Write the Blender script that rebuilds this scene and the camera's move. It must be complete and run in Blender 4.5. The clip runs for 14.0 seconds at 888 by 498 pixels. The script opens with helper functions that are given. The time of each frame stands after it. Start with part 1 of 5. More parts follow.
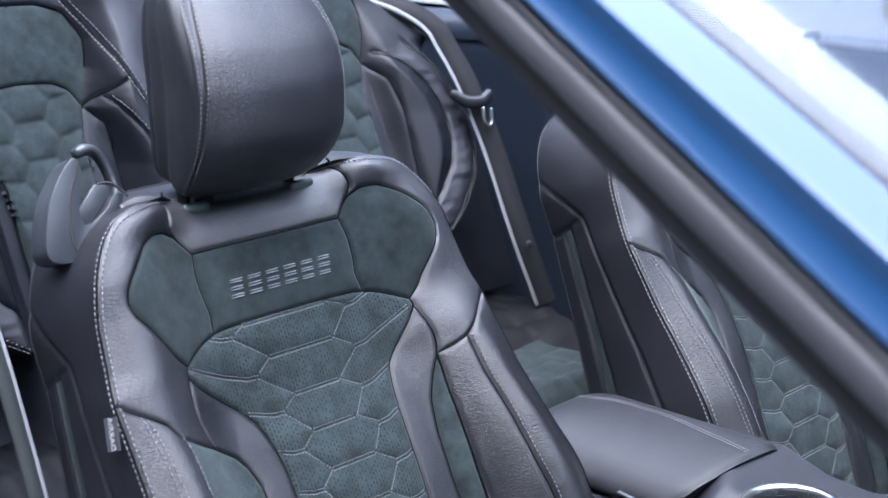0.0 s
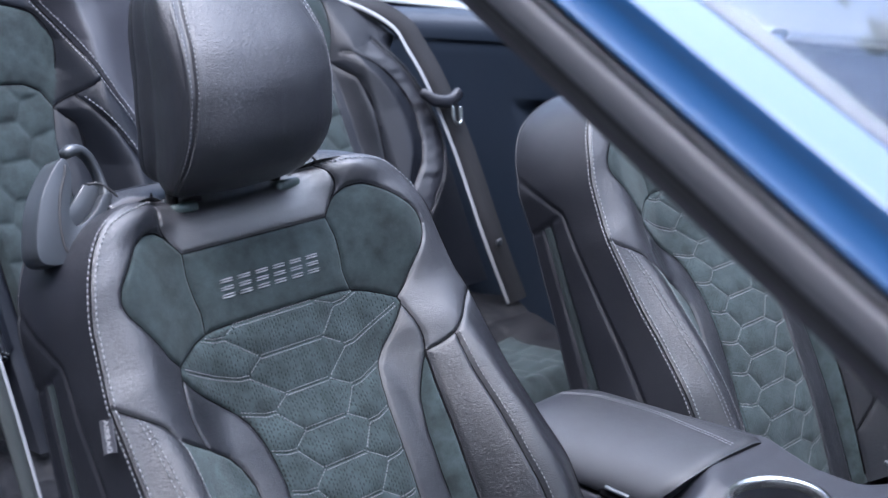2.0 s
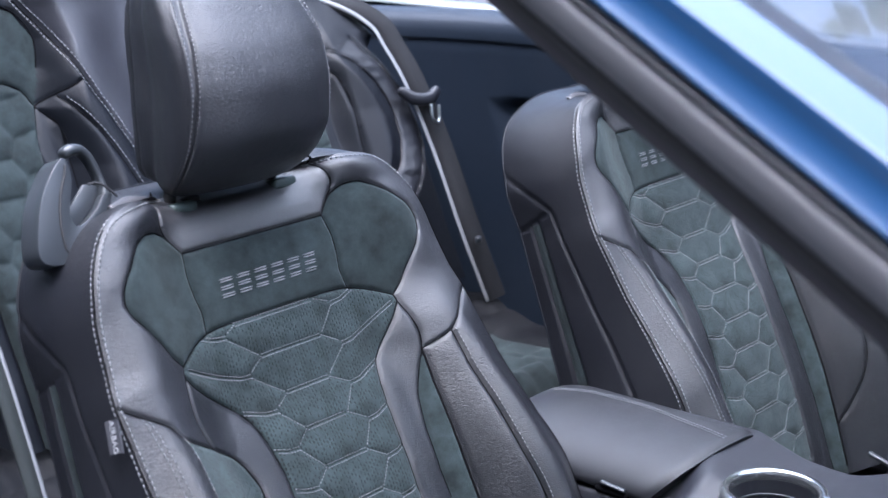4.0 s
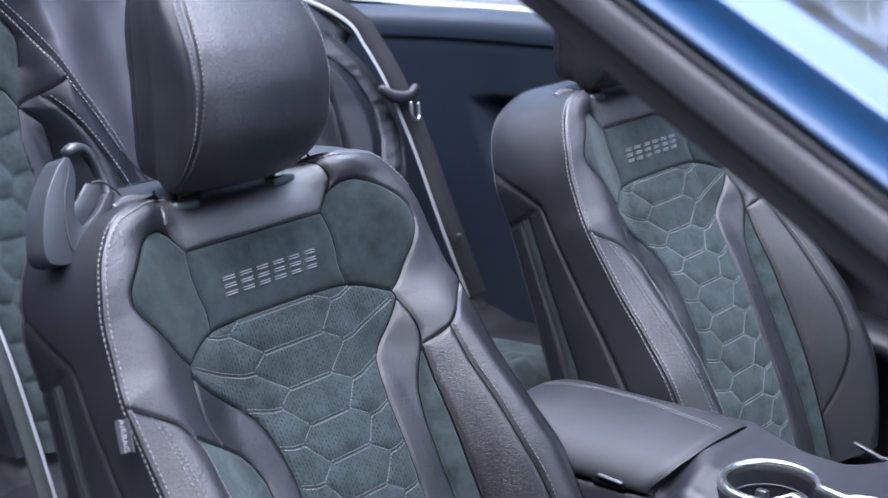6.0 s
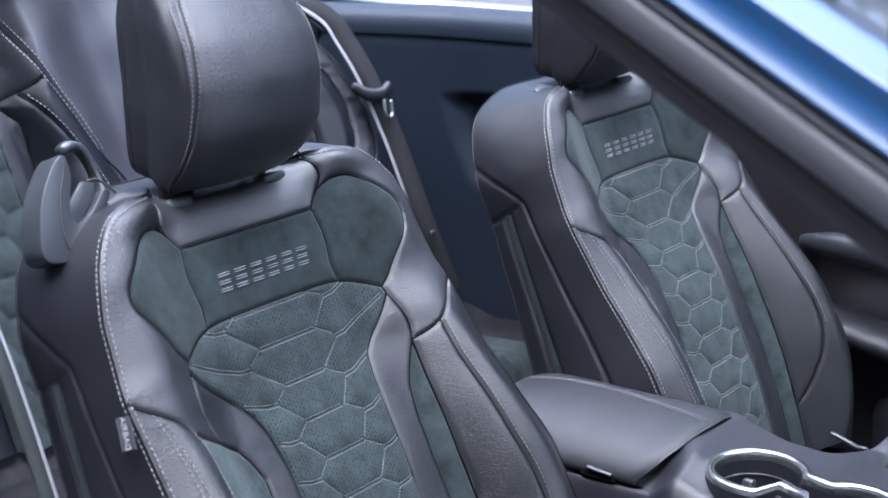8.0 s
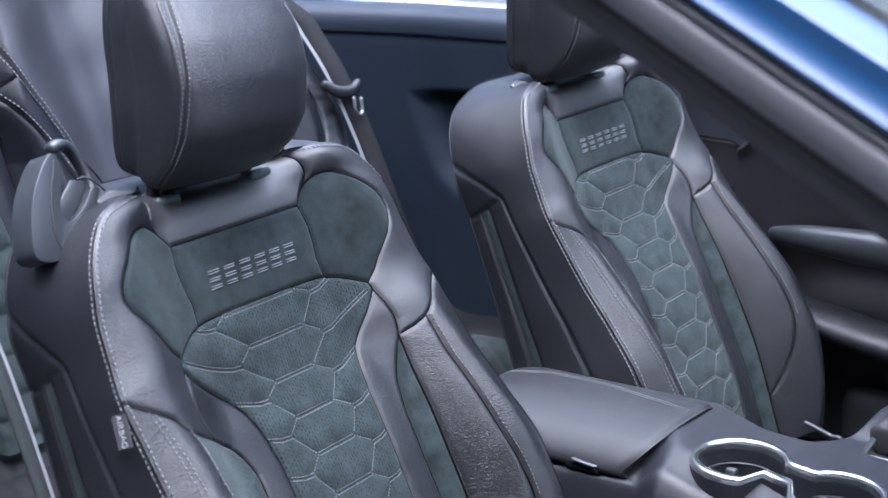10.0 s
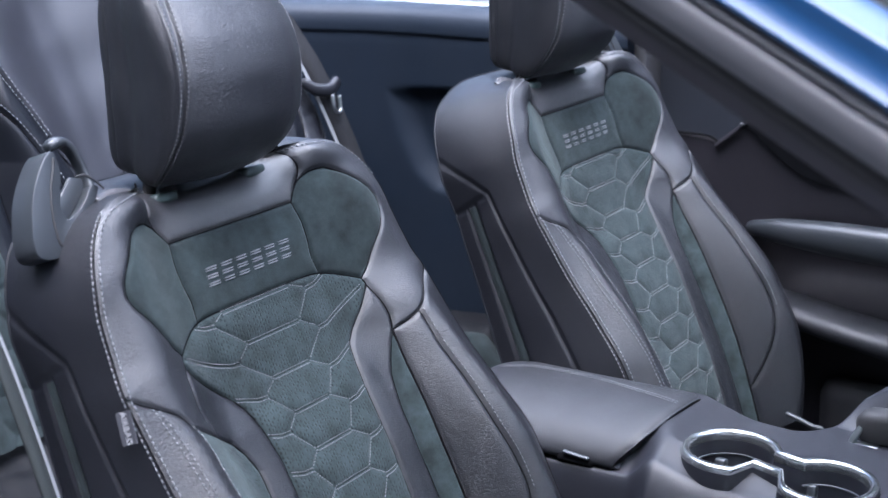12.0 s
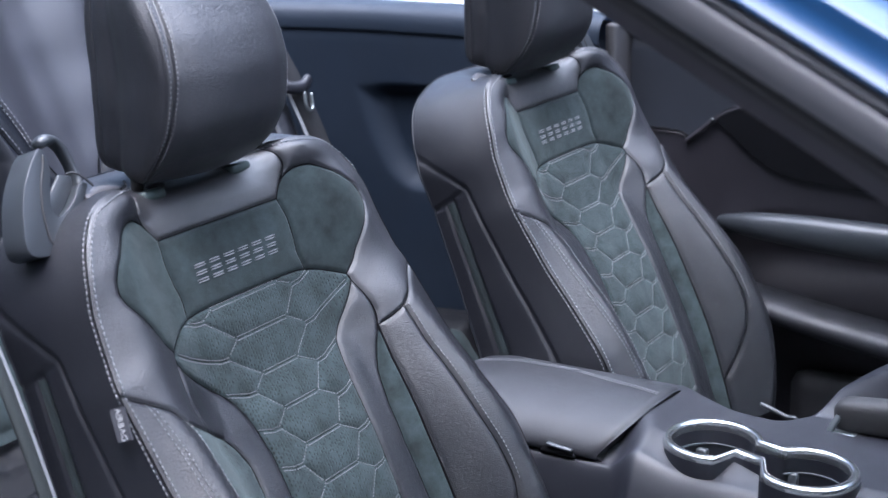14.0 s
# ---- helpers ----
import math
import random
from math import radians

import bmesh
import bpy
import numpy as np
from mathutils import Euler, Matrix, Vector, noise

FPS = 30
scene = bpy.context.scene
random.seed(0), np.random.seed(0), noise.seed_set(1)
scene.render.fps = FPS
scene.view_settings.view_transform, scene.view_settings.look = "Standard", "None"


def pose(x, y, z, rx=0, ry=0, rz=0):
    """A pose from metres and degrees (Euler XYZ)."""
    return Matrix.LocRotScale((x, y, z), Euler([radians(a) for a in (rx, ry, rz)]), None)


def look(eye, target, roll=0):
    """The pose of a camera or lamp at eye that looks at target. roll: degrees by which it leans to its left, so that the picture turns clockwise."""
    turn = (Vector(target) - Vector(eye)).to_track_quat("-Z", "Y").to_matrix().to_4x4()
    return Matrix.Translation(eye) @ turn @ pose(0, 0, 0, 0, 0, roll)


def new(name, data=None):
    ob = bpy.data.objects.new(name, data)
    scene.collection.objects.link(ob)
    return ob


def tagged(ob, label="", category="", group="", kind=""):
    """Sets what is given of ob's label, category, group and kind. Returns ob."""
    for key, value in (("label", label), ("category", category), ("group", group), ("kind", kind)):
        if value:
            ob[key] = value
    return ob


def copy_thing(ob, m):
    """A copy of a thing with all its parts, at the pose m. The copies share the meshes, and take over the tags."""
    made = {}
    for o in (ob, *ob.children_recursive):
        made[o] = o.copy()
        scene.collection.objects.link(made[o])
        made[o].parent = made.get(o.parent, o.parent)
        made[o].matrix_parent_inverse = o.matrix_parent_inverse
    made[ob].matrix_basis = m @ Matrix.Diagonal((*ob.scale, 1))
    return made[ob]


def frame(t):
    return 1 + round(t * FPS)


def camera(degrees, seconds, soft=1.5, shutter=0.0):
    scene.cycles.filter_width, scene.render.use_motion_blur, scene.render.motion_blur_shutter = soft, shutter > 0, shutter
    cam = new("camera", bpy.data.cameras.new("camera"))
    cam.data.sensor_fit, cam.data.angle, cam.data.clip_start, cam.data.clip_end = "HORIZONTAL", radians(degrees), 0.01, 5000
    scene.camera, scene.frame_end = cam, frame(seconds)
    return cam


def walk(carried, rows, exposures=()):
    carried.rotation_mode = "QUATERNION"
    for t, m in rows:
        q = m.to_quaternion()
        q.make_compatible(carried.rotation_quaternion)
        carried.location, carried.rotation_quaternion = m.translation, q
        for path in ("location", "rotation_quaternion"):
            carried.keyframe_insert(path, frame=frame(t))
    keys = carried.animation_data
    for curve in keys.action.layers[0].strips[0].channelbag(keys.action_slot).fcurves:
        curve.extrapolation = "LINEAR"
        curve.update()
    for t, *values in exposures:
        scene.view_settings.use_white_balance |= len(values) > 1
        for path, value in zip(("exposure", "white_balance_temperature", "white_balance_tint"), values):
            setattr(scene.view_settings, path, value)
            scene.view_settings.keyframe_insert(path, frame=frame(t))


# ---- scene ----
cam = camera(33.90, 14.0)
# seconds, eye, target, roll; x runs across the car, y to its rear, z up from the first seat's stitched badge
PATH = [
    (0, (-0.8815, -1.1604, 0.4303), (0.1204, -0.1181, 0.0307), -1.50),
    (0.5, (-0.8916, -1.1510, 0.4299), (0.1213, -0.1195, 0.0300), -1.55),
    (1, (-0.9012, -1.1425, 0.4295), (0.1223, -0.1215, 0.0297), -1.52),
    (1.5, (-0.9095, -1.1350, 0.4295), (0.1238, -0.1240, 0.0293), -1.51),
    (2, (-0.9172, -1.1279, 0.4297), (0.1259, -0.1273, 0.0288), -1.46),
    (2.5, (-0.9256, -1.1204, 0.4299), (0.1269, -0.1300, 0.0283), -1.46),
    (3, (-0.9347, -1.1120, 0.4301), (0.1262, -0.1308, 0.0278), -1.46),
    (5.5, (-0.9832, -1.0672, 0.4300), (0.1183, -0.1328, 0.0254), -1.40),
    (6, (-0.9933, -1.0592, 0.4299), (0.1165, -0.1350, 0.0247), -1.43),
    (6.5, (-1.0033, -1.0515, 0.4299), (0.1160, -0.1390, 0.0244), -1.44),
    (7, (-1.0124, -1.0441, 0.4300), (0.1152, -0.1421, 0.0239), -1.41),
    (9.5, (-1.0550, -1.0056, 0.4289), (0.1123, -0.1571, 0.0196), -1.41),
    (10, (-1.0626, -0.9991, 0.4287), (0.1128, -0.1621, 0.0190), -1.41),
    (10.5, (-1.0705, -0.9928, 0.4289), (0.1120, -0.1663, 0.0185), -1.34),
    (11, (-1.0779, -0.9858, 0.4284), (0.1110, -0.1685, 0.0179), -1.41),
    (11.5, (-1.0870, -0.9789, 0.4284), (0.1084, -0.1713, 0.0176), -1.41),
    (12, (-1.0958, -0.9720, 0.4289), (0.1048, -0.1726, 0.0170), -1.41),
    (12.5, (-1.1041, -0.9650, 0.4288), (0.1038, -0.1770, 0.0166), -1.39),
    (13, (-1.1117, -0.9589, 0.4283), (0.1018, -0.1795, 0.0160), -1.41),
    (13.5, (-1.1187, -0.9533, 0.4280), (0.1019, -0.1857, 0.0149), -1.43),
    (14, (-1.1254, -0.9480, 0.4282), (0.1013, -0.1903, 0.0143), -1.39),
]
walk(cam, [(t, look(eye, target, roll)) for t, eye, target, roll in PATH], [(0, 3.46, 5480, 13)])
cam.data.dof.use_dof = True
cam.data.dof.focus_distance = 1.7
cam.data.dof.aperture_fstop = 7.0

# ---- world ----
world = bpy.data.worlds.new("overcast_sky")
scene.world = world
world.use_nodes = True
wn = world.node_tree.nodes
sky = wn.new("ShaderNodeTexSky")
sky.sky_type = 'NISHITA'
sky.sun_disc = False
sky.sun_elevation = radians(77)
sky.sun_rotation = radians(243)
sky.air_density = 1.0
sky.dust_density = 8.0
sky.ozone_density = 3.0
world.node_tree.links.new(sky.outputs[0], wn["Background"].inputs[0])
wn["Background"].inputs[1].default_value = 0.08
sun = new("sun", bpy.data.lights.new("sun", 'SUN'))
sun.data.energy = 1.35
sun.data.angle = radians(112)
sun.data.color = (0.97, 0.985, 1.0)
sun.matrix_world = look((-0.8, -0.4, 4.0), (0.0, 0.0, 0.0))

# ---- materials ----


def material(name, base, rough=0.5, metal=0.0, **more):
    m = bpy.data.materials.new(name)
    m.use_nodes = True
    b = m.node_tree.nodes["Principled BSDF"]
    b.inputs["Base Color"].default_value = (*base, 1)
    b.inputs["Roughness"].default_value = rough
    b.inputs["Metallic"].default_value = metal
    for key, value in more.items():
        b.inputs[key.replace("_", " ")].default_value = value
    return m


class Nodes:
    """Short hand for wiring one material."""

    def __init__(self, m):
        self.tree = m.node_tree
        self.b = self.tree.nodes["Principled BSDF"]

    def add(self, kind, inputs=(), operation="", feature="", data_type=""):
        n = self.tree.nodes.new(kind)
        if operation:
            n.operation = operation
        if feature:
            n.feature = feature
        if data_type:
            n.data_type = data_type
        for key, value in dict(inputs).items():
            self.put(n.inputs[key], value)
        return n

    def put(self, socket, value):
        if isinstance(value, bpy.types.NodeSocket):
            self.tree.links.new(value, socket)
        else:
            socket.default_value = value

    def math(self, op, a, b=0.0):
        n = self.add("ShaderNodeMath", {0: a, 1: b}, operation=op)
        return n.outputs[0]

    def ramp(self, fac, lo, hi, a, b):
        n = self.add("ShaderNodeMapRange", {0: fac, 1: lo, 2: hi, 3: a, 4: b})
        return n.outputs[0]

    def mix(self, fac, a, b):
        n = self.add("ShaderNodeMix", data_type='RGBA')
        self.put(n.inputs[0], fac)
        self.put(n.inputs[6], a)
        self.put(n.inputs[7], b)
        return n.outputs[2]

    def noise(self, vec, scale, detail=3.0, rough=0.55):
        n = self.add("ShaderNodeTexNoise", {"Vector": vec, "Scale": scale, "Detail": detail, "Roughness": rough})
        return n.outputs[0]

    def bump(self, height, strength, distance, normal=None):
        n = self.add("ShaderNodeBump", {"Height": height, "Strength": strength, "Distance": distance})
        if normal is not None:
            self.put(n.inputs["Normal"], normal)
        return n.outputs[0]


def leather(name, base, rough=0.42, grain=1.0, wrinkle=0.5, stretch=(1, 1, 1), turn=(0, 0, 0), gloss=0.5):
    """Grained car leather: small cells, a net of fine creases and soft hollows, at real-world size."""
    m = material(name, base, rough)
    n = Nodes(m)
    pos = n.add("ShaderNodeTexCoord").outputs["Object"]
    vor = n.add("ShaderNodeTexVoronoi", {"Vector": n.add("ShaderNodeMapping", {"Vector": pos, "Scale": (0.62, 0.8, 1.0)}).outputs[0], "Scale": 720.0}, feature='DISTANCE_TO_EDGE')
    cell = n.ramp(vor.outputs["Distance"], 0.0, 0.30, 0.0, 1.0)
    fine = n.noise(pos, 1500.0, 2.0)
    turned = n.add("ShaderNodeMapping", {"Vector": pos, "Rotation": turn}).outputs[0]
    stretched = n.add("ShaderNodeMapping", {"Vector": turned, "Scale": stretch}).outputs[0]
    # creases: thin valleys that run long one way, in patches
    line = n.math('ABSOLUTE', n.math('SUBTRACT', n.noise(stretched, 430.0, 2.0, 0.45), 0.5))
    crease = n.ramp(line, 0.0, 0.075, 0.0, 1.0)
    where = n.ramp(n.noise(pos, 15.0, 3.0), 0.42, 0.64, 0.38, 1.0)
    crease = n.math('MULTIPLY', n.math('SUBTRACT', crease, 1.0), where)
    fold = n.noise(stretched, 40.0, 1.0)
    height = n.math('ADD', n.math('MULTIPLY', cell, 0.75), n.math('MULTIPLY', fine, 0.35))
    first = n.bump(n.math('ADD', n.math('MULTIPLY', crease, 0.50), n.math('MULTIPLY', fold, 0.30)), wrinkle, 0.0016)
    n.put(n.b.inputs["Normal"], n.bump(height, 0.5 * grain, 0.0006, first))
    shade = n.ramp(n.noise(pos, 9.0, 4.0), 0.3, 0.7, 0.86, 1.16)
    tone = n.add("ShaderNodeVectorMath", {0: base}, operation='SCALE')
    n.put(tone.inputs["Scale"], shade)
    n.put(n.b.inputs["Base Color"], tone.outputs[0])
    worn = n.ramp(n.noise(pos, 23.0, 4.0), 0.3, 0.7, rough - 0.04, rough + 0.05)
    n.put(n.b.inputs["Roughness"], n.math('ADD', worn, n.math('MULTIPLY', cell, -0.05)))
    n.b.inputs["Specular IOR Level"].default_value = gloss
    return m


def suede(name, base, holes=False):
    """Napped microsuede; holes: rows of small stitched slots, by the mesh's own metres."""
    m = material(name, base, 0.95)
    n = Nodes(m)
    co = n.add("ShaderNodeTexCoord")
    pos = co.outputs["Object"]
    nap = n.noise(pos, 900.0, 3.0, 0.7)
    brushed = n.ramp(n.noise(pos, 34.0, 5.0, 0.65), 0.30, 0.70, 0.50, 1.60)
    tone = n.add("ShaderNodeVectorMath", {0: base}, operation='SCALE')
    n.put(tone.inputs["Scale"], n.math('MULTIPLY', brushed, n.ramp(nap, 0.2, 0.8, 0.75, 1.25)))
    colour = tone.outputs[0]
    height = n.math('MULTIPLY', nap, 0.6)
    if holes:
        sep = n.add("ShaderNodeSeparateXYZ", {0: co.outputs["UV"]})
        su = n.math('DIVIDE', sep.outputs[0], 0.0040)
        sv = n.math('DIVIDE', sep.outputs[1], 0.0052)
        row = n.math('FLOOR', su)
        sv = n.math('ADD', sv, n.math('MULTIPLY', n.math('MODULO', n.math('ABSOLUTE', row), 2.0), 0.37))
        cell = n.add("ShaderNodeCombineXYZ", {0: row, 1: n.math('FLOOR', sv)}).outputs[0]
        kept = n.ramp(n.add("ShaderNodeTexWhiteNoise", {"Vector": cell}).outputs["Value"], 0.20, 0.26, 0.0, 1.0)
        fu = n.math('ABSOLUTE', n.math('SUBTRACT', n.math('FRACT', su), 0.5))
        fv = n.math('ABSOLUTE', n.math('SUBTRACT', n.math('FRACT', sv), 0.5))
        slot = n.math('MULTIPLY', n.ramp(fu, 0.12, 0.22, 1.0, 0.0), n.ramp(fv, 0.22, 0.34, 1.0, 0.0))
        slot = n.math('MULTIPLY', slot, kept)
        colour = n.mix(n.math('MULTIPLY', slot, 0.95), colour, (base[0] * 0.12, base[1] * 0.12, base[2] * 0.12, 1))
        height = n.math('SUBTRACT', height, n.math('MULTIPLY', slot, 1.6))
    n.put(n.b.inputs["Base Color"], colour)
    n.put(n.b.inputs["Normal"], n.bump(height, 0.5, 0.0008))
    n.b.inputs["Sheen Weight"].default_value = 0.07
    n.b.inputs["Sheen Roughness"].default_value = 0.45
    n.b.inputs["Sheen Tint"].default_value = (0.75, 0.9, 0.92, 1)
    n.b.inputs["Specular IOR Level"].default_value = 0.2
    return m


def moulded(name, base, rough=0.5, grain=700.0, depth=0.35, gloss=0.5):
    """Grained interior plastic."""
    m = material(name, base, rough)
    n = Nodes(m)
    pos = n.add("ShaderNodeTexCoord").outputs["Object"]
    n.b.inputs["Specular IOR Level"].default_value = gloss
    h = n.noise(pos, grain, 2.0)
    n.put(n.b.inputs["Normal"], n.bump(h, depth, 0.0005))
    n.put(n.b.inputs["Roughness"], n.ramp(n.noise(pos, 14.0, 4.0), 0.3, 0.7, rough - 0.05, rough + 0.07))
    return m


LEATHER = leather("black_leather", (0.0092, 0.0098, 0.0130), 0.45, 0.8, 0.36, (0.22, 0.55, 1.1), (0, 0.22, 0), 0.58)
PLEATED = leather("creased_black_leather", (0.0052, 0.0056, 0.0078), 0.42, 0.7, 0.40, (0.13, 0.45, 1.15), (0, 0.15, 0), 0.42)
SMOOTH = leather("smooth_black_leather", (0.0070, 0.0070, 0.0088), 0.31, 0.7, 0.10)
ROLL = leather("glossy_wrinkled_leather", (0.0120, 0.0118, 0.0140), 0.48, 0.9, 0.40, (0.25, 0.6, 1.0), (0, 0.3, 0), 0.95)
DOOR_SKIN = leather("slate_door_skin", (0.0150, 0.0175, 0.0240), 0.55, 0.5, 0.1, gloss=0.4)
STRIP = leather("dull_black_leather", (0.0084, 0.0091, 0.0116), 0.42, 0.9, 0.40, (0.30, 0.55, 1.0), (0, 0.5, 0), 0.44)
PLAIN = leather("matt_black_leather", (0.0040, 0.0044, 0.0070), 0.48, 0.7, 0.16, gloss=0.43)
WING = leather("dull_wing_leather", (0.0030, 0.0038, 0.0062), 0.50, 0.5, 0.14, gloss=0.22)
# lighter copy of the bench leather, with the sky's light painted in
LIT_LEATHER = leather("lit_bench_leather", (0.0135, 0.0138, 0.0185), 0.42, 0.6, 0.16, gloss=0.5)
# darkened copy of the black leather, for parts that lie in shade
DEEP = leather("shaded_black_leather", (0.0026, 0.0028, 0.0038), 0.62, 0.6, 0.15, gloss=0.10)
SEAM = material("shaded_seam", (0.0022, 0.0022, 0.0028), 0.8, Specular_IOR_Level=0.05)
SUEDE = suede("charcoal_suede", (0.0112, 0.0160, 0.0168))
# darker copy of the suede: shade on the seat flanks put into its colour
SHADED_SUEDE = suede("shaded_teal_suede", (0.0062, 0.0092, 0.0100))
BRUSHED = suede("brushed_charcoal_suede", (0.0172, 0.0240, 0.0252))
PERFORATED = suede("slotted_charcoal_suede", (0.0172, 0.0240, 0.0252), True)
THREAD = material("grey_thread", (0.125, 0.128, 0.138), 0.7)
DIM_THREAD = material("dim_grey_thread", (0.055, 0.057, 0.062), 0.75)
PLASTIC = moulded("grained_black_plastic", (0.0078, 0.0084, 0.0120), 0.50, gloss=0.34)
SATIN = moulded("satin_grey_plastic", (0.020, 0.023, 0.027), 0.40, 900.0, 0.15)
TRIM = moulded("slate_trim", (0.0052, 0.0100, 0.0190), 0.6, 500.0, 0.3, 0.3)
DARK = moulded("dark_trim", (0.008, 0.008, 0.010), 0.65, 500.0, 0.3)
DOOR_LOW = leather("dark_door_skin", (0.0150, 0.0138, 0.0178), 0.5, 0.5, 0.1, gloss=0.35)
PADDED = leather("padded_door_skin", (0.0090, 0.0097, 0.0124), 0.54, 0.6, 0.1, gloss=0.38)
LINING = moulded("brown_grey_lining", (0.062, 0.058, 0.064), 0.8, 600.0, 0.25, 0.2)
RUBBER = material("black_rubber", (0.012, 0.0115, 0.0125), 0.7)
GREY_TRIM = moulded("grey_pillar_trim", (0.12, 0.118, 0.126), 0.65, 800.0, 0.15, 0.25)
CHROME = material("satin_chrome", (0.30, 0.31, 0.32), 0.20, 0.9)
# painted highlight: the lit corner of the leather shoulder
LIT_CORNER = material("pale_lit_leather", (0.045, 0.045, 0.050), 0.5)
SILL_GLEAM = material("bright_sill_reflection", (0.25, 0.26, 0.26), 0.38, 0.9)
SLEEVE = material("grey_green_sleeve", (0.024, 0.036, 0.034), 0.45)
STEEL = material("dull_steel", (0.22, 0.24, 0.245), 0.35, 0.9)
BELT = moulded("woven_belt", (0.0055, 0.0058, 0.0072), 0.8, 1400.0, 0.6, 0.22)
STRAP = moulded("grey_green_strap", (0.015, 0.018, 0.0178), 0.75, 1400.0, 0.6, 0.25)
BELT_SHEEN = material("belt_edge_sheen", (0.12, 0.123, 0.13), 0.5)
LABEL = moulded("grey_label_cloth", (0.020, 0.021, 0.027), 0.8, 1500.0, 0.5)
WHITE_PRINT = material("white_print", (0.24, 0.24, 0.25), 0.6)
CARPET = moulded("black_carpet", (0.012, 0.012, 0.014), 0.95, 400.0, 1.0)

PAINT = material("blue_metallic_paint", (0.0095, 0.034, 0.088), 0.42, 0.10, Coat_Weight=0.75, Coat_Roughness=0.14, Specular_IOR_Level=0.1)
pn = Nodes(PAINT)
flake = pn.noise(pn.add("ShaderNodeTexCoord").outputs["Object"], 2600.0, 1.0)
pn.put(pn.b.inputs["Roughness"], pn.ramp(flake, 0.3, 0.7, 0.34, 0.46))

GLASS = material("windscreen_glass", (0.86, 0.90, 0.88), 0.03, 0.0, Transmission_Weight=1.0, IOR=1.38)

CONCRETE = moulded("worn_asphalt", (0.075, 0.075, 0.077), 0.9, 90.0, 1.0)
BARK = moulded("bark", (0.07, 0.05, 0.035), 0.9, 25.0, 1.0)
LEAF = moulded("leaf", (0.03, 0.06, 0.028), 0.6, 10.0, 0.2)

# ---- mesh tools ----


def thing(name, label, category, group="", at=(0, 0, 0)):
    ob = new(name)
    ob.location = at
    return tagged(ob, label, category, group)


def part(name, bm, mat, parent, label="", smooth=True):
    """Links a bmesh, or a finished mesh, as one object under a thing or a part."""
    if isinstance(bm, bpy.types.Mesh):
        me = bm
    else:
        me = bpy.data.meshes.new(name)
        bm.to_mesh(me)
        bm.free()
    if mat is not None and not me.materials:
        me.materials.append(mat)
    if smooth:
        me.polygons.foreach_set("use_smooth", [True] * len(me.polygons))
    ob = new(name, me)
    ob.parent = parent
    if label:
        ob["label"] = label
    if "stitching" in name or name == "badge":
        ob["kind"] = "stuff"
    return ob


def mesh_of(verts, faces, uv=None):
    me = bpy.data.meshes.new("mesh")
    me.from_pydata([tuple(v) for v in verts], [], [tuple(int(i) for i in f) for f in faces])
    if uv is not None:
        layer = me.uv_layers.new(name="UVMap")
        loops = np.empty(len(me.loops), dtype=np.int32)
        me.loops.foreach_get("vertex_index", loops)
        layer.data.foreach_set("uv", np.asarray(uv, dtype=np.float32)[loops].ravel())
    me.update()
    return me


def grid_faces(n, m, wrap=False):
    """Quads of an n by m lattice of points; wrap: the second way closes on itself."""
    i, j = np.meshgrid(np.arange(n - 1), np.arange(m if wrap else m - 1), indexing="ij")
    k = (j + 1) % m
    return np.stack([i * m + j, i * m + k, (i + 1) * m + k, (i + 1) * m + j], -1).reshape(-1, 4)


def sheet(points, uv=None, wrap=False, flip=False):
    p = np.asarray(points, dtype=float)
    n, m = p.shape[:2]
    f = grid_faces(n, m, wrap)
    return mesh_of(p.reshape(-1, 3), f[:, ::-1] if flip else f, None if uv is None else np.asarray(uv).reshape(-1, 2))


def spline(points, n):
    """n points on a smooth curve through the given ones."""
    p = np.asarray(points, dtype=float)
    q = np.vstack([2 * p[0] - p[1], p, 2 * p[-1] - p[-2]])
    out = []
    for t in np.linspace(0, len(p) - 1 - 1e-9, n):
        i = int(t)
        s = t - i
        a, b, c, d = q[i], q[i + 1], q[i + 2], q[i + 3]
        out.append(0.5 * (2 * b + (c - a) * s + (2 * a - 5 * b + 4 * c - d) * s * s + (3 * b - a - 3 * c + d) * s ** 3))
    return np.array(out)


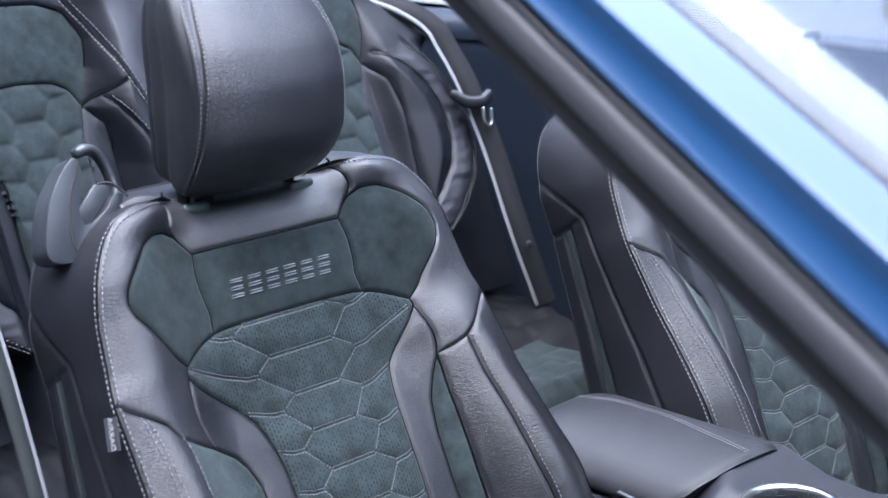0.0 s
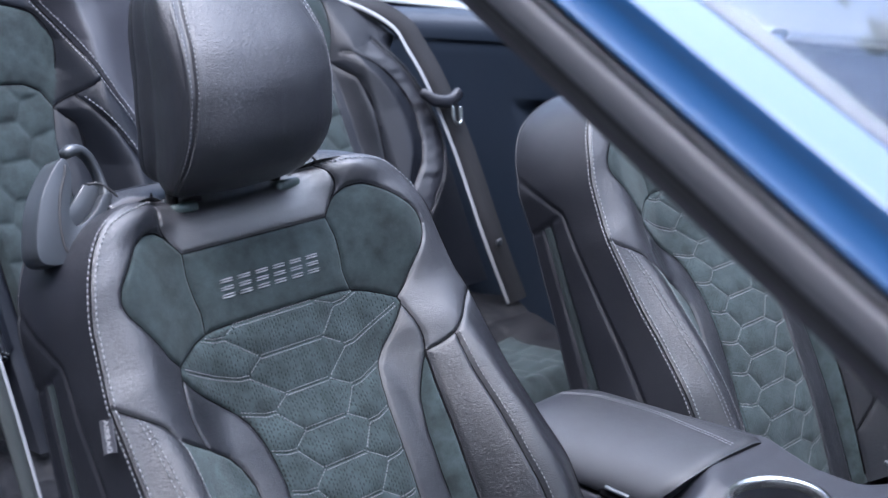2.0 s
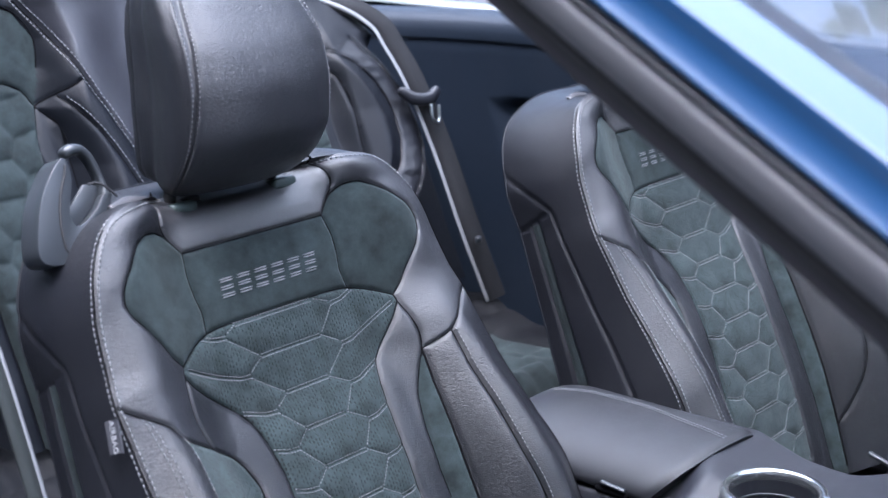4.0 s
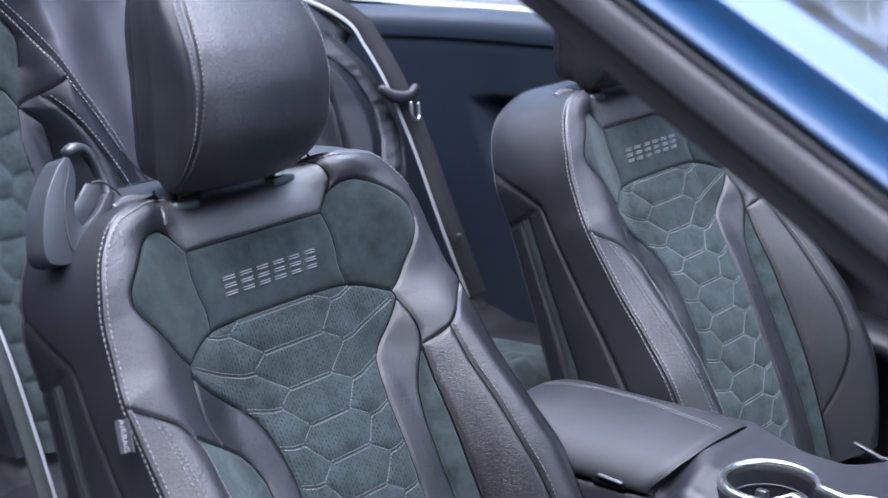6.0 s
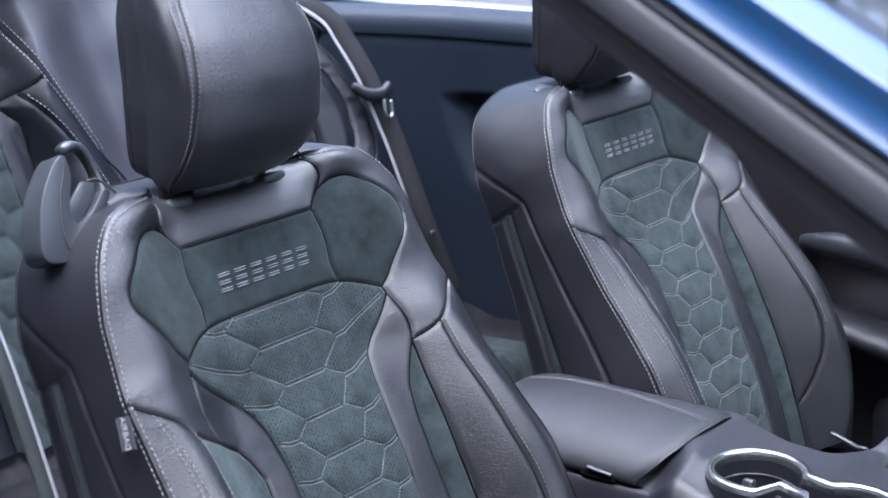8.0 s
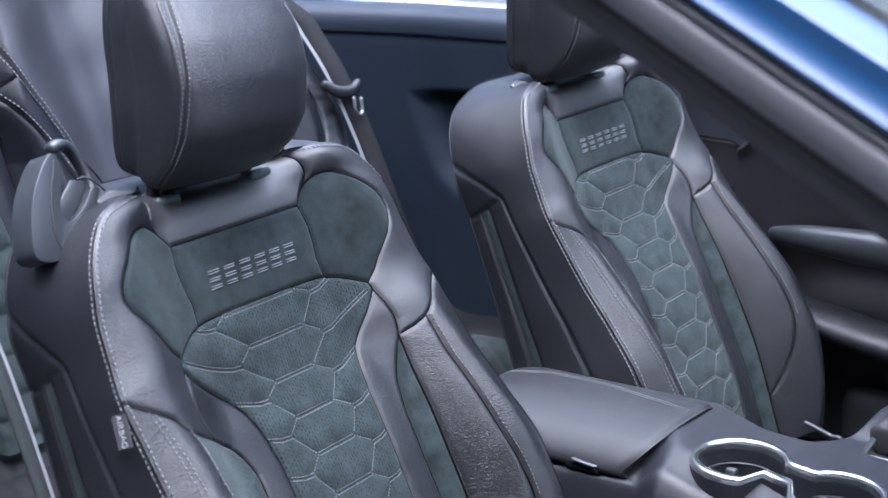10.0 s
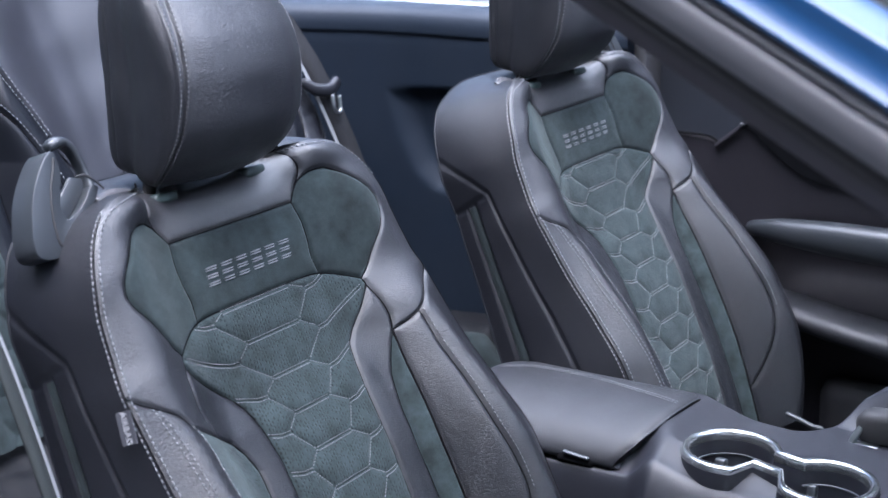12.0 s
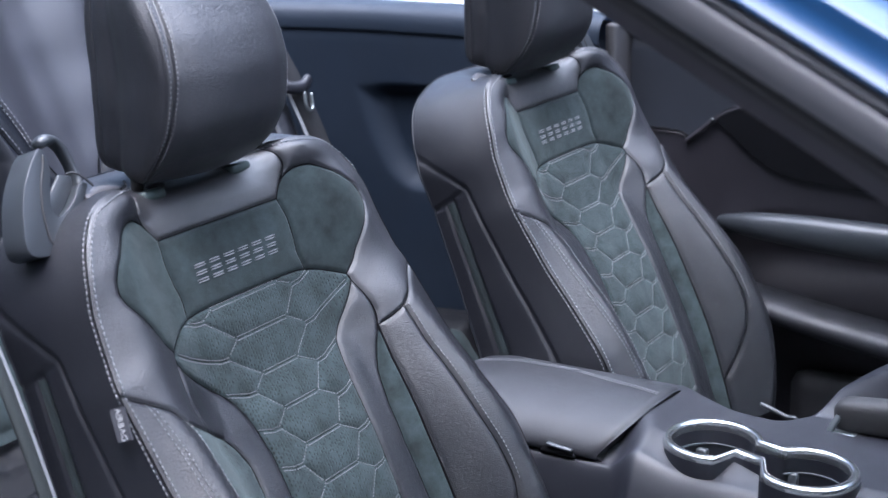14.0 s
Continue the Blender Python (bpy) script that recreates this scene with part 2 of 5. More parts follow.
def sweep(points, radii, n=36, sides=14, smooth_path=True, up=(0, 0, 1), power=1.0):
    """A tube along a path with an elliptic section (radii: rows of across, along up), with rounded ends."""
    p = spline(points, n) if smooth_path else np.asarray(points, dtype=float)
    n = len(p)
    r = np.asarray(radii, dtype=float)
    if r.ndim == 1:
        r = np.tile(r, (2, 1))
    x = np.linspace(0, 1, len(r))
    t = np.linspace(0, 1, n)
    r = np.stack([np.interp(t, x, r[:, k]) for k in (0, 1)], 1)
    tan = np.gradient(p, axis=0)
    tan /= np.linalg.norm(tan, axis=1)[:, None]
    a = np.cross(tan, np.tile(up, (n, 1)))
    a /= np.linalg.norm(a, axis=1)[:, None]
    b = np.cross(a, tan)
    ang = np.linspace(0, 2 * np.pi, sides, endpoint=False)
    ca, sa = np.cos(ang), np.sin(ang)
    ca, sa = np.sign(ca) * abs(ca) ** power, np.sign(sa) * abs(sa) ** power
    rings = [p[i] + r[i, 0] * ca[:, None] * a[i] + r[i, 1] * sa[:, None] * b[i] for i in range(n)]
    for end, i, s in ((0, 0, -1), (1, n - 1, 1)):
        extra = []
        for k in (0.5, 0.85):
            c = math.sqrt(1 - k * k)
            extra.append(p[i] + s * tan[i] * k * min(r[i]) + c * (rings[0 if end == 0 else -1] - p[i]))
        rings = (extra[::-1] + rings) if end == 0 else (rings + extra)
    rings = np.array(rings)
    f = grid_faces(len(rings), sides, True).tolist()
    f.append(list(range(sides))[::-1])
    f.append([(len(rings) - 1) * sides + k for k in range(sides)])
    return mesh_of(rings.reshape(-1, 3), f)


def box(size, at=(0, 0, 0), bevel=0.004, turn=(0, 0, 0), segments=2):
    bm = bmesh.new()
    bmesh.ops.create_cube(bm, size=1.0)
    bmesh.ops.scale(bm, vec=size, verts=bm.verts)
    if bevel:
        bmesh.ops.bevel(bm, geom=list(bm.edges), offset=bevel, segments=segments, profile=0.5, affect='EDGES')
    bmesh.ops.transform(bm, matrix=pose(*at, *turn), verts=bm.verts)
    return bm


def prism(outline, vec, bevel=0.0, segments=2):
    """A flat outline pushed along vec, its edges rounded."""
    bm = bmesh.new()
    f = bm.faces.new([bm.verts.new(p) for p in outline])
    g = bmesh.ops.extrude_face_region(bm, geom=[f])
    bmesh.ops.translate(bm, vec=vec, verts=[v for v in g["geom"] if isinstance(v, bmesh.types.BMVert)])
    bmesh.ops.recalc_face_normals(bm, faces=bm.faces)
    if bevel:
        bmesh.ops.bevel(bm, geom=list(bm.edges), offset=bevel, segments=segments, profile=0.5, affect='EDGES', clamp_overlap=True)
    return bm


def threads(rows, radius=0.0007, long=0.0042, gap=0.0022, lift=0.0004, normal=(0, -0.9, 0.4)):
    """Sewn stitches: a short round capsule for each, along polylines in space."""
    verts, faces = [], []
    nrm = np.asarray(normal, dtype=float)
    ring = [(math.cos(k * math.pi / 2.5), math.sin(k * math.pi / 2.5)) for k in range(5)]
    for row in rows:
        p = np.asarray(row, dtype=float)
        seg = np.linalg.norm(np.diff(p, axis=0), axis=1)
        s = np.concatenate([[0], np.cumsum(seg)])
        count = int(s[-1] / (long + gap))
        for k in range(count):
            a = k * (long + gap)
            q = [np.array([np.interp(a + t * long, s, p[:, c]) for c in range(3)]) for t in (0, 0.15, 0.5, 0.85, 1)]
            d = q[-1] - q[0]
            size = np.linalg.norm(d)
            if size < 1e-6:
                continue
            d /= size
            x = np.cross(d, nrm)
            x /= np.linalg.norm(x) + 1e-9
            y = np.cross(x, d)
            start = len(verts)
            for c, (r, h) in zip(q, ((0.25, -0.3), (0.85, 0.2), (1, 0.6), (0.85, 0.2), (0.25, -0.3))):
                c = c + nrm * (lift + h * radius)
                for u, v in ring:
                    verts.append(c + radius * r * (u * x + v * y))
            for i in range(4):
                for j in range(5):
                    o = start + i * 5
                    faces.append((o + j, o + (j + 1) % 5, o + 5 + (j + 1) % 5, o + 5 + j))
    return mesh_of(verts, faces)


def smooth_step(a, b, x):
    t = np.clip((x - a) / (b - a), 0, 1)
    return t * t * (3 - 2 * t)


def ease(x, xs, ys):
    """Smooth interpolation through keys, without overshoot."""
    xs, ys = np.asarray(xs, dtype=float), np.asarray(ys, dtype=float)
    h = np.diff(xs)
    d = np.diff(ys) / h
    m = np.zeros(len(xs))
    m[0], m[-1] = d[0], d[-1]
    for i in range(1, len(xs) - 1):
        if d[i - 1] * d[i] > 0:
            a, b = 2 * h[i] + h[i - 1], h[i] + 2 * h[i - 1]
            m[i] = (a + b) / (a / d[i - 1] + b / d[i])
    x = np.clip(np.asarray(x, dtype=float), xs[0], xs[-1])
    i = np.clip(np.searchsorted(xs, x, "right") - 1, 0, len(xs) - 2)
    t = (x - xs[i]) / h[i]
    return ((1 + 2 * t) * (1 - t) ** 2 * ys[i] + t * (1 - t) ** 2 * h[i] * m[i] + t * t * (3 - 2 * t) * ys[i + 1] + t * t * (t - 1) * h[i] * m[i + 1])


def near_line(line, x, y):
    """Distance from points to a polyline, and the nearest point on it."""
    best = np.full(x.shape, 9.0)
    bx, by = x.copy(), y.copy()
    for (ax, ay), (cx, cy) in zip(line[:-1], line[1:]):
        dx, dy = cx - ax, cy - ay
        t = np.clip(((x - ax) * dx + (y - ay) * dy) / (dx * dx + dy * dy + 1e-12), 0, 1)
        px, py = ax + t * dx, ay + t * dy
        d = np.hypot(x - px, y - py)
        m = d < best
        best, bx, by = np.where(m, d, best), np.where(m, px, bx), np.where(m, py, by)
    return best, bx, by


def inside(poly, x, y):
    hit = np.zeros(x.shape, dtype=bool)
    for (ax, ay), (cx, cy) in zip(poly, poly[1:] + poly[:1]):
        if ay == cy:
            continue
        m = (ay > y) != (cy > y)
        hit ^= m & (x < (cx - ax) * (y - ay) / (cy - ay) + ax)
    return hit


# ---- front seats ----
LEAN = radians(24)
SIN, COS = math.sin(LEAN), math.cos(LEAN)
GAP = 0.74  # metres between the two front seats


def seat_space(u, v, w):
    """From across, up along and out of the leaning backrest to the world."""
    return np.stack([u, v * SIN - w * COS, v * COS + w * SIN], -1)


# seam lines of one half of the backrest, in metres across and up
TOP_SEAM = [(0.0, 0.050), (0.095, 0.050)]
TOP_FLANK = [(0.095, 0.050), (0.106, 0.064), (0.116, 0.080), (0.112, 0.100), (0.106, 0.116)]
SHOULDER_RIM = [(0.095, 0.050), (0.104, 0.061), (0.113, 0.070), (0.127, 0.0755), (0.144, 0.0745), (0.158, 0.067), (0.170, 0.058), (0.182, 0.047), (0.192, 0.037),
                (0.199, 0.026), (0.2015, 0.014), (0.198, 0.002), (0.190, -0.010), (0.180, -0.022), (0.170, -0.034), (0.162, -0.045), (0.149, -0.056)]
BADGE_SIDE = [(0.095, 0.050), (0.099, 0.026), (0.098, 0.004), (0.096, -0.012), (0.100, -0.033)]
ARCH = [(0.0, -0.0300), (0.060, -0.0300), (0.085, -0.0310), (0.100, -0.033), (0.118, -0.039), (0.136, -0.048), (0.149, -0.056)]
QUILT_SIDE = [(0.149, -0.056), (0.150, -0.064), (0.141, -0.076), (0.128, -0.090), (0.113, -0.105), (0.100, -0.121), (0.093, -0.142),
              (0.089, -0.165), (0.086, -0.195), (0.083, -0.24), (0.083, -0.30), (0.086, -0.36), (0.090, -0.52)]
STRIP_SIDE = [(0.150, -0.064), (0.155, -0.085), (0.157, -0.105), (0.153, -0.122), (0.143, -0.141), (0.131, -0.168), (0.123, -0.207),
              (0.121, -0.25), (0.123, -0.30), (0.126, -0.40), (0.130, -0.52)]
YOKE = [(0.240, -0.069), (0.233, -0.077), (0.216, -0.091), (0.201, -0.103), (0.187, -0.113), (0.170, -0.119), (0.153, -0.122)]
INSERT_SIDE = [(0.153, -0.122), (0.149, -0.171), (0.145, -0.247), (0.145, -0.320), (0.145, -0.40), (0.146, -0.52)]
WING_SEAM = [(0.187, -0.113), (0.185, -0.155), (0.187, -0.20), (0.188, -0.257), (0.191, -0.305), (0.190, -0.345), (0.180, -0.385), (0.163, -0.42), (0.146, -0.445)]
# the door side is cut differently below the shoulder: a narrower strip and a broad suede insert
SHOULDER_LEFT = [(u - 0.006 * min(1.0, max(0.0, (u - 0.158) / 0.03)), v) for u, v in SHOULDER_RIM]
QUILT_LEFT = [(0.149, -0.056), (0.152, -0.066), (0.142, -0.078), (0.128, -0.089), (0.110, -0.101), (0.094, -0.115), (0.083, -0.131), (0.076, -0.155),
              (0.072, -0.19), (0.074, -0.22), (0.077, -0.30), (0.082, -0.36), (0.088, -0.52)]
STRIP_LEFT = [(0.152, -0.066), (0.156, -0.085), (0.158, -0.105), (0.154, -0.125), (0.149, -0.139), (0.135, -0.147), (0.123, -0.154), (0.113, -0.168), (0.106, -0.190),
              (0.107, -0.215), (0.112, -0.25), (0.118, -0.30), (0.123, -0.40), (0.127, -0.52)]
YOKE_LEFT = YOKE[:4] + [(0.189, -0.1205), (0.169, -0.131), (0.149, -0.139)]
SEAMS_RIGHT = [TOP_SEAM, TOP_FLANK, SHOULDER_RIM, BADGE_SIDE, ARCH, QUILT_SIDE, STRIP_SIDE, YOKE, INSERT_SIDE, WING_SEAM]
SEAMS_LEFT = [TOP_SEAM, TOP_FLANK, SHOULDER_LEFT, BADGE_SIDE, ARCH, QUILT_LEFT, STRIP_LEFT, YOKE_LEFT]
EDGE_V = [-0.52, -0.45, -0.38, -0.30, -0.22, -0.16, -0.12, -0.069, -0.045, -0.022, 0.007, 0.036, 0.051, 0.065, 0.079, 0.092, 0.102, 0.108, 0.112]
EDGE_U = [0.215, 0.240, 0.254, 0.254, 0.247, 0.243, 0.241, 0.239, 0.234, 0.231, 0.227, 0.220, 0.214, 0.207, 0.197, 0.185, 0.169, 0.150, 0.112]
# how far the front seam stands out of the backrest's plane
RIM_V = [-0.52, -0.45, -0.38, -0.30, -0.22, -0.16, -0.12, -0.069, -0.04, 0.0, 0.036, 0.065, 0.09, 0.106, 0.112]
RIM_W = [0.061, 0.075, 0.082, 0.081, 0.063, 0.046, 0.038, 0.029, 0.025, 0.024, 0.027, 0.026, 0.024, 0.020, 0.008]
# the rear edge of the flank, over the same heights
REAR_V = [-0.52, -0.38, -0.225, -0.133, -0.082, -0.029, 0.010, 0.051, 0.075, 0.090, 0.105, 0.117, 0.127, 0.135, 0.1395, 0.140]
REAR_U = [0.285, 0.280, 0.262, 0.250, 0.245, 0.240, 0.240, 0.230, 0.2195, 0.210, 0.196, 0.177, 0.152, 0.124, 0.090, 0.060]


def hex_lines():
    """The quilting: sewn outlines of flat-topped hexagons that narrow downwards; doubled along the rows, single on the slopes."""
    rows, single = [], []
    # height, left end and right end of each level row; side corners between it and the next
    tops = [(-0.0325, -0.064, 0.047), (-0.0710, -0.043, 0.0415), (-0.1145, -0.0265, 0.0325), (-0.1555, -0.0245, 0.0330)]
    tops += [(-0.1985 - 0.0438 * k, -0.0218, 0.0361) for k in range(8)]
    sides = [(-0.0800, 0.0695), (-0.0630, 0.0665), (-0.0480, 0.0545), (-0.0435, 0.0555)] + [(-0.0400, 0.0580)] * 8
    for k, (v, *ends) in enumerate(tops[:-1]):
        low, *low_ends = tops[k + 1]
        mid = v - 0.010 if k == 0 else 0.5 * (v + low) + 0.006
        rows.append([(ends[0], v), (ends[1], v)])
        for end, low_end, side in zip(ends, low_ends, sides[k]):
            s = 1 if side > 0 else -1
            single.append([(end, v), (side, mid + 0.002)])
            single.append([(side, mid - 0.002), (low_end, low)])
            rows.append([(side, mid), (side + s * 0.014, mid + 0.001), (side + s * 0.040, mid + 0.010), (side + s * 0.10, mid + 0.033)])
    return rows, single


HEX_ROWS, HEX_SINGLE = hex_lines()


def back_form(u, v):
    """The backrest's large form: a flat middle, a lumbar swell, raised wings and a rolled top."""
    a = abs(u)
    c = ease(v, [-0.52, -0.35, -0.25, -0.155, -0.10, 0.04, 0.065, 0.080, 0.095, 0.112], [0.0, 0.018, 0.020, 0.009, -0.001, 0.002, 0.001, -0.003, -0.013, -0.040])
    lift = ease(v, [-0.52, -0.38, -0.30, -0.22, -0.15, -0.10, -0.065, -0.03, 0.0, 0.035, 0.065, 0.10, 0.125], [0.080, 0.086, 0.080, 0.064, 0.052, 0.046, 0.039, 0.034, 0.034, 0.034, 0.030, 0.018, 0.016])
    rim = ease(v, EDGE_V, EDGE_U)
    top = ease(v, [-0.52, -0.135, -0.085, -0.06, -0.03, 0.0, 0.035, 0.065, 0.10], [0.214, 0.212, 0.217, 0.221, 0.214, 0.206, 0.200, 0.186, 0.17])
    lip = ease(v, [-0.52, -0.135, -0.085, 0.0, 0.06], [0.038, 0.044, 0.052, 0.052, 0.046])
    foot = ease(v, [-0.52, -0.16, -0.12, -0.085, 0.10], [0.112, 0.112, 0.104, 0.092, 0.088])
    twist = -0.034 * u * np.exp(-((v + 0.045) / 0.035) ** 2)  # the outer side stands a little prouder

    def core(x):
        return c + lift * smooth_step(foot, top, x) + 0.038 * smooth_step(0.064, 0.113, v) * smooth_step(0.060, 0.140, x) + twist
    fall = core(rim) - ease(v, RIM_V, RIM_W)
    return core(a) - fall * smooth_step(rim - lip, rim, a)


def quilt_region(u, v):
    right = inside(ARCH + QUILT_SIDE[1:] + [(0.0, -0.52)], u, v)
    return np.where(u < 0, inside(ARCH + QUILT_LEFT[1:] + [(0.0, -0.52)], -u, v), right)


def back_height(u, v):
    """back_form with the sewn grooves and the padding between them."""
    a = abs(u)
    near = np.full(a.shape, 9.0)
    groove = np.zeros(a.shape)
    for seams, mine in ((SEAMS_LEFT, u < 0), (SEAMS_RIGHT, u >= 0)):
        for line in seams:
            d = np.where(mine, near_line(line, a, v)[0], 9.0)
            near = np.minimum(near, d)
            groove = np.maximum(groove, np.exp(-(d / 0.0024) ** 2))
    rim = ease(v, EDGE_V, EDGE_U) - a
    groove = np.maximum(groove, np.exp(-(rim / 0.0025) ** 2))
    near = np.minimum(near, rim)
    hexes = np.full(a.shape, 9.0)
    for line in HEX_ROWS + HEX_SINGLE:
        hexes = np.minimum(hexes, near_line(line, u, v)[0])
    quilt = quilt_region(u, v)
    near = np.where(quilt, np.minimum(near, hexes), near)
    puff = np.where(quilt, 0.0026, 0.0024) * (1 - np.exp(-near / 0.008))
    sewn = np.where(quilt, 0.0006 * np.exp(-(hexes / 0.0018) ** 2), 0)
    soft = np.array([noise.noise((float(x) * 22, float(y) * 22, 3.1)) for x, y in zip(u.ravel(), v.ravel())]).reshape(u.shape)
    return back_form(u, v) + puff - 0.0020 * groove - sewn + 0.0005 * soft


def on_back(x, y, lift=0.0007):
    """Points on the sewn backrest, raised along its own normal."""
    e = 0.0015
    w = back_height(x, y)
    gx = (back_form(x + e, y) - back_form(x - e, y)) / (2 * e)
    gy = (back_form(x, y + e) - back_form(x, y - e)) / (2 * e)
    k = lift / np.sqrt(1 + gx * gx + gy * gy)
    return seat_space(x - gx * k, y - gy * k, w + k)


QUILTED = ("quilted_panel", PERFORATED, "slotted suede quilted in hexagons with pale stitching")
BADGE_PANEL = ("badge_panel", SUEDE, "plain charcoal suede badge panel", TOP_SEAM + BADGE_SIDE[1:] + ARCH[:4][::-1][1:])
SHOULDER_PANEL = ("shoulder_panel", SUEDE, "charcoal suede shoulder panel", SHOULDER_RIM + ARCH[3:6][::-1] + BADGE_SIDE[::-1][1:-1])
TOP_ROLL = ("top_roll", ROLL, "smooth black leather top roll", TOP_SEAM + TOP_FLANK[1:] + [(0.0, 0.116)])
SHOULDER = ("shoulder", LEATHER, "grained black leather shoulder", [(0.0, 0.2), (0.4, 0.2), (0.4, -0.6), (0.0, -0.6)])
RIGHT_REGIONS = (  # name, material, label, outline
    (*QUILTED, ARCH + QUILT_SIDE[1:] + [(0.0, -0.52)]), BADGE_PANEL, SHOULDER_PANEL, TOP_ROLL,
    ("side_strip", STRIP, "curved black leather strip", QUILT_SIDE[1:] + STRIP_SIDE[::-1][:-1]),
    ("side_insert", BRUSHED, "brushed suede side insert", INSERT_SIDE + STRIP_SIDE[3:][::-1][:-1]),
    ("creased_panel", PLEATED, "creased black leather", INSERT_SIDE[:5] + [(0.146, -0.445)] + WING_SEAM[::-1][1:]),
    ("wing", PLEATED, "grained black leather wing", YOKE + INSERT_SIDE[1:] + [(0.30, -0.52), (0.30, -0.066)]), SHOULDER)
LEFT_REGIONS = (
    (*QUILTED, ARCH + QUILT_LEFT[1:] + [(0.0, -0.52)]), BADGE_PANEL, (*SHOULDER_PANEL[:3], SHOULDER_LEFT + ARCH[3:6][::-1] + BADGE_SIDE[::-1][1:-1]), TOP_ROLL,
    ("side_strip", STRIP, "curved black leather strip", QUILT_LEFT[1:] + STRIP_LEFT[::-1][:-1]),
    ("side_insert", PERFORATED, "slotted suede inside of the wing", STRIP_LEFT[4:] + [(0.198, -0.52), (0.196, -0.40), (0.195, -0.25), (0.190, -0.165), (0.188, -0.138)] + YOKE_LEFT[4:6]),
    ("wing_band", STRIP, "dull leather band beside the wing's double seam", [(0.216, -0.091), (0.2125, -0.12), (0.2125, -0.156), (0.2155, -0.25), (0.2155, -0.52), (0.150, -0.52), (0.150, -0.16)] + YOKE_LEFT[4:6][::-1]),
    ("wing", PLEATED, "grained black leather wing", YOKE_LEFT + [(0.10, -0.25), (0.10, -0.52), (0.30, -0.52), (0.30, -0.066)]), SHOULDER)


def side_point(u, v, n, d):
    """A place on the backrest's flank: d from 0 at the front seam to 1 at the rear edge; n: outward across and up."""
    w0 = back_form(u, v) - 0.0015
    a = abs(u)
    # the matching place on the rear edge: level below the shoulder, by share of the way over it
    lift = smooth_step(-0.03, 0.112, v)
    rear_v = v + 0.028 * lift
    over = 1 - np.clip((0.112 - a) / 0.112, 0, 1)
    rear_a = np.where(v < 0.1115, ease(rear_v, REAR_V, REAR_U), a * (0.5 + 0.5 * over) * 0.09 / 0.112)
    rear_v = np.where(v < 0.1115, rear_v, 0.140)
    k = d ** (0.85 + 0.55 * lift)
    out = (0.006 + np.where(u > 0, 0.008, -0.002) * lift) * np.sin(np.pi * np.clip(d, 0, 1)) - 0.002 * np.exp(-(d / 0.02) ** 2)
    uu = u + (np.sign(u) * rear_a - u) * k
    vv = v + (rear_v - v) * k
    return uu + n[..., 0] * out, vv + n[..., 1] * out, w0 + (-0.092 - w0) * d


def rim_line(count=420):
    """The front seam of the backrest, from one foot over the top to the other, with its outward direction."""
    v = np.linspace(-0.52, 0.112, 500)
    u = ease(v, EDGE_V, EDGE_U)
    line = np.concatenate([np.stack([-u, v], 1), np.stack([np.linspace(-0.112, 0.112, 60)[1:-1], np.full(58, 0.112)], 1), np.stack([u, v], 1)[::-1]])
    k = 9
    pad = np.vstack([np.repeat(line[:1], k, 0), line, np.repeat(line[-1:], k, 0)])
    soft = np.stack([np.convolve(pad[:, c], np.ones(2 * k + 1) / (2 * k + 1), "valid") for c in (0, 1)], 1)
    s = np.concatenate([[0], np.cumsum(np.linalg.norm(np.diff(soft, axis=0), axis=1))])
    t = np.linspace(0, s[-1], count)
    p = np.stack([np.interp(t, s, soft[:, c]) for c in (0, 1)], 1)
    g = np.gradient(p, axis=0)
    g /= np.linalg.norm(g, axis=1)[:, None]
    return p, np.stack([-g[:, 1], g[:, 0]], 1)


def head_form(s, z, offset=0.0):
    """A place on the headrest: s once round from the middle of the back, z up; a padded box that tapers to its back."""
    half = HEAD_HALF
    x = np.interp(s, HEAD_S, half[:, 0])
    y = np.interp(s, HEAD_S, half[:, 1])
    k = ease(z, [0.092, 0.094, 0.100, 0.110, 0.135, 0.17, 0.23, 0.265, 0.29, 0.31, 0.322, 0.326], [0.55, 0.70, 0.83, 0.90, 0.97, 1.0, 1.0, 0.975, 0.92, 0.80, 0.62, 0.35])
    bow = ease(z, [0.092, 0.105, 0.13, 0.16, 0.20, 0.24, 0.28, 0.326], [0.044, 0.033, 0.014, 0.003, 0.0, 0.009, 0.030, 0.055])
    front = np.clip((0.115 - y) / 0.13, 0, 1)
    rear = ease(z, [0.092, 0.096, 0.104, 0.115, 0.135, 0.25, 0.275, 0.30, 0.318, 0.326], [0.70, 0.86, 0.95, 0.985, 1.0, 1.0, 0.975, 0.90, 0.74, 0.50])
    k = k * front + rear * (1 - front)
    rise = 0.008 * smooth_step(0.040, 0.115, y) * smooth_step(0.165, 0.092, z)
    return np.stack([x * (k + offset), 0.062 + (y - 0.062) * (k + offset) + bow * front, z + rise], -1)


HEAD_KEYS = [(0.0, 0.128), (0.045, 0.127), (0.066, 0.122), (0.0745, 0.116), (0.0765, 0.108), (0.083, 0.085), (0.088, 0.060), (0.0955, 0.035),
             (0.099, 0.014), (0.0965, -0.001), (0.088, -0.013), (0.062, -0.025), (0.030, -0.0305), (0.0, -0.032)]
one = spline(HEAD_KEYS, 90)
one = one * (0.95, 1)
HEAD_HALF = np.vstack([one * (-1, 1), one[::-1][1:]])
HEAD_S = np.linspace(0, 1, len(HEAD_HALF))
s_seam = float(HEAD_S[int(np.argmin(np.hypot(one[:, 0] - 0.088, one[:, 1] + 0.013)))])
s_rear = float(HEAD_S[int(np.argmin(np.hypot(one[:, 0] - 0.0765, one[:, 1] - 0.108)))])


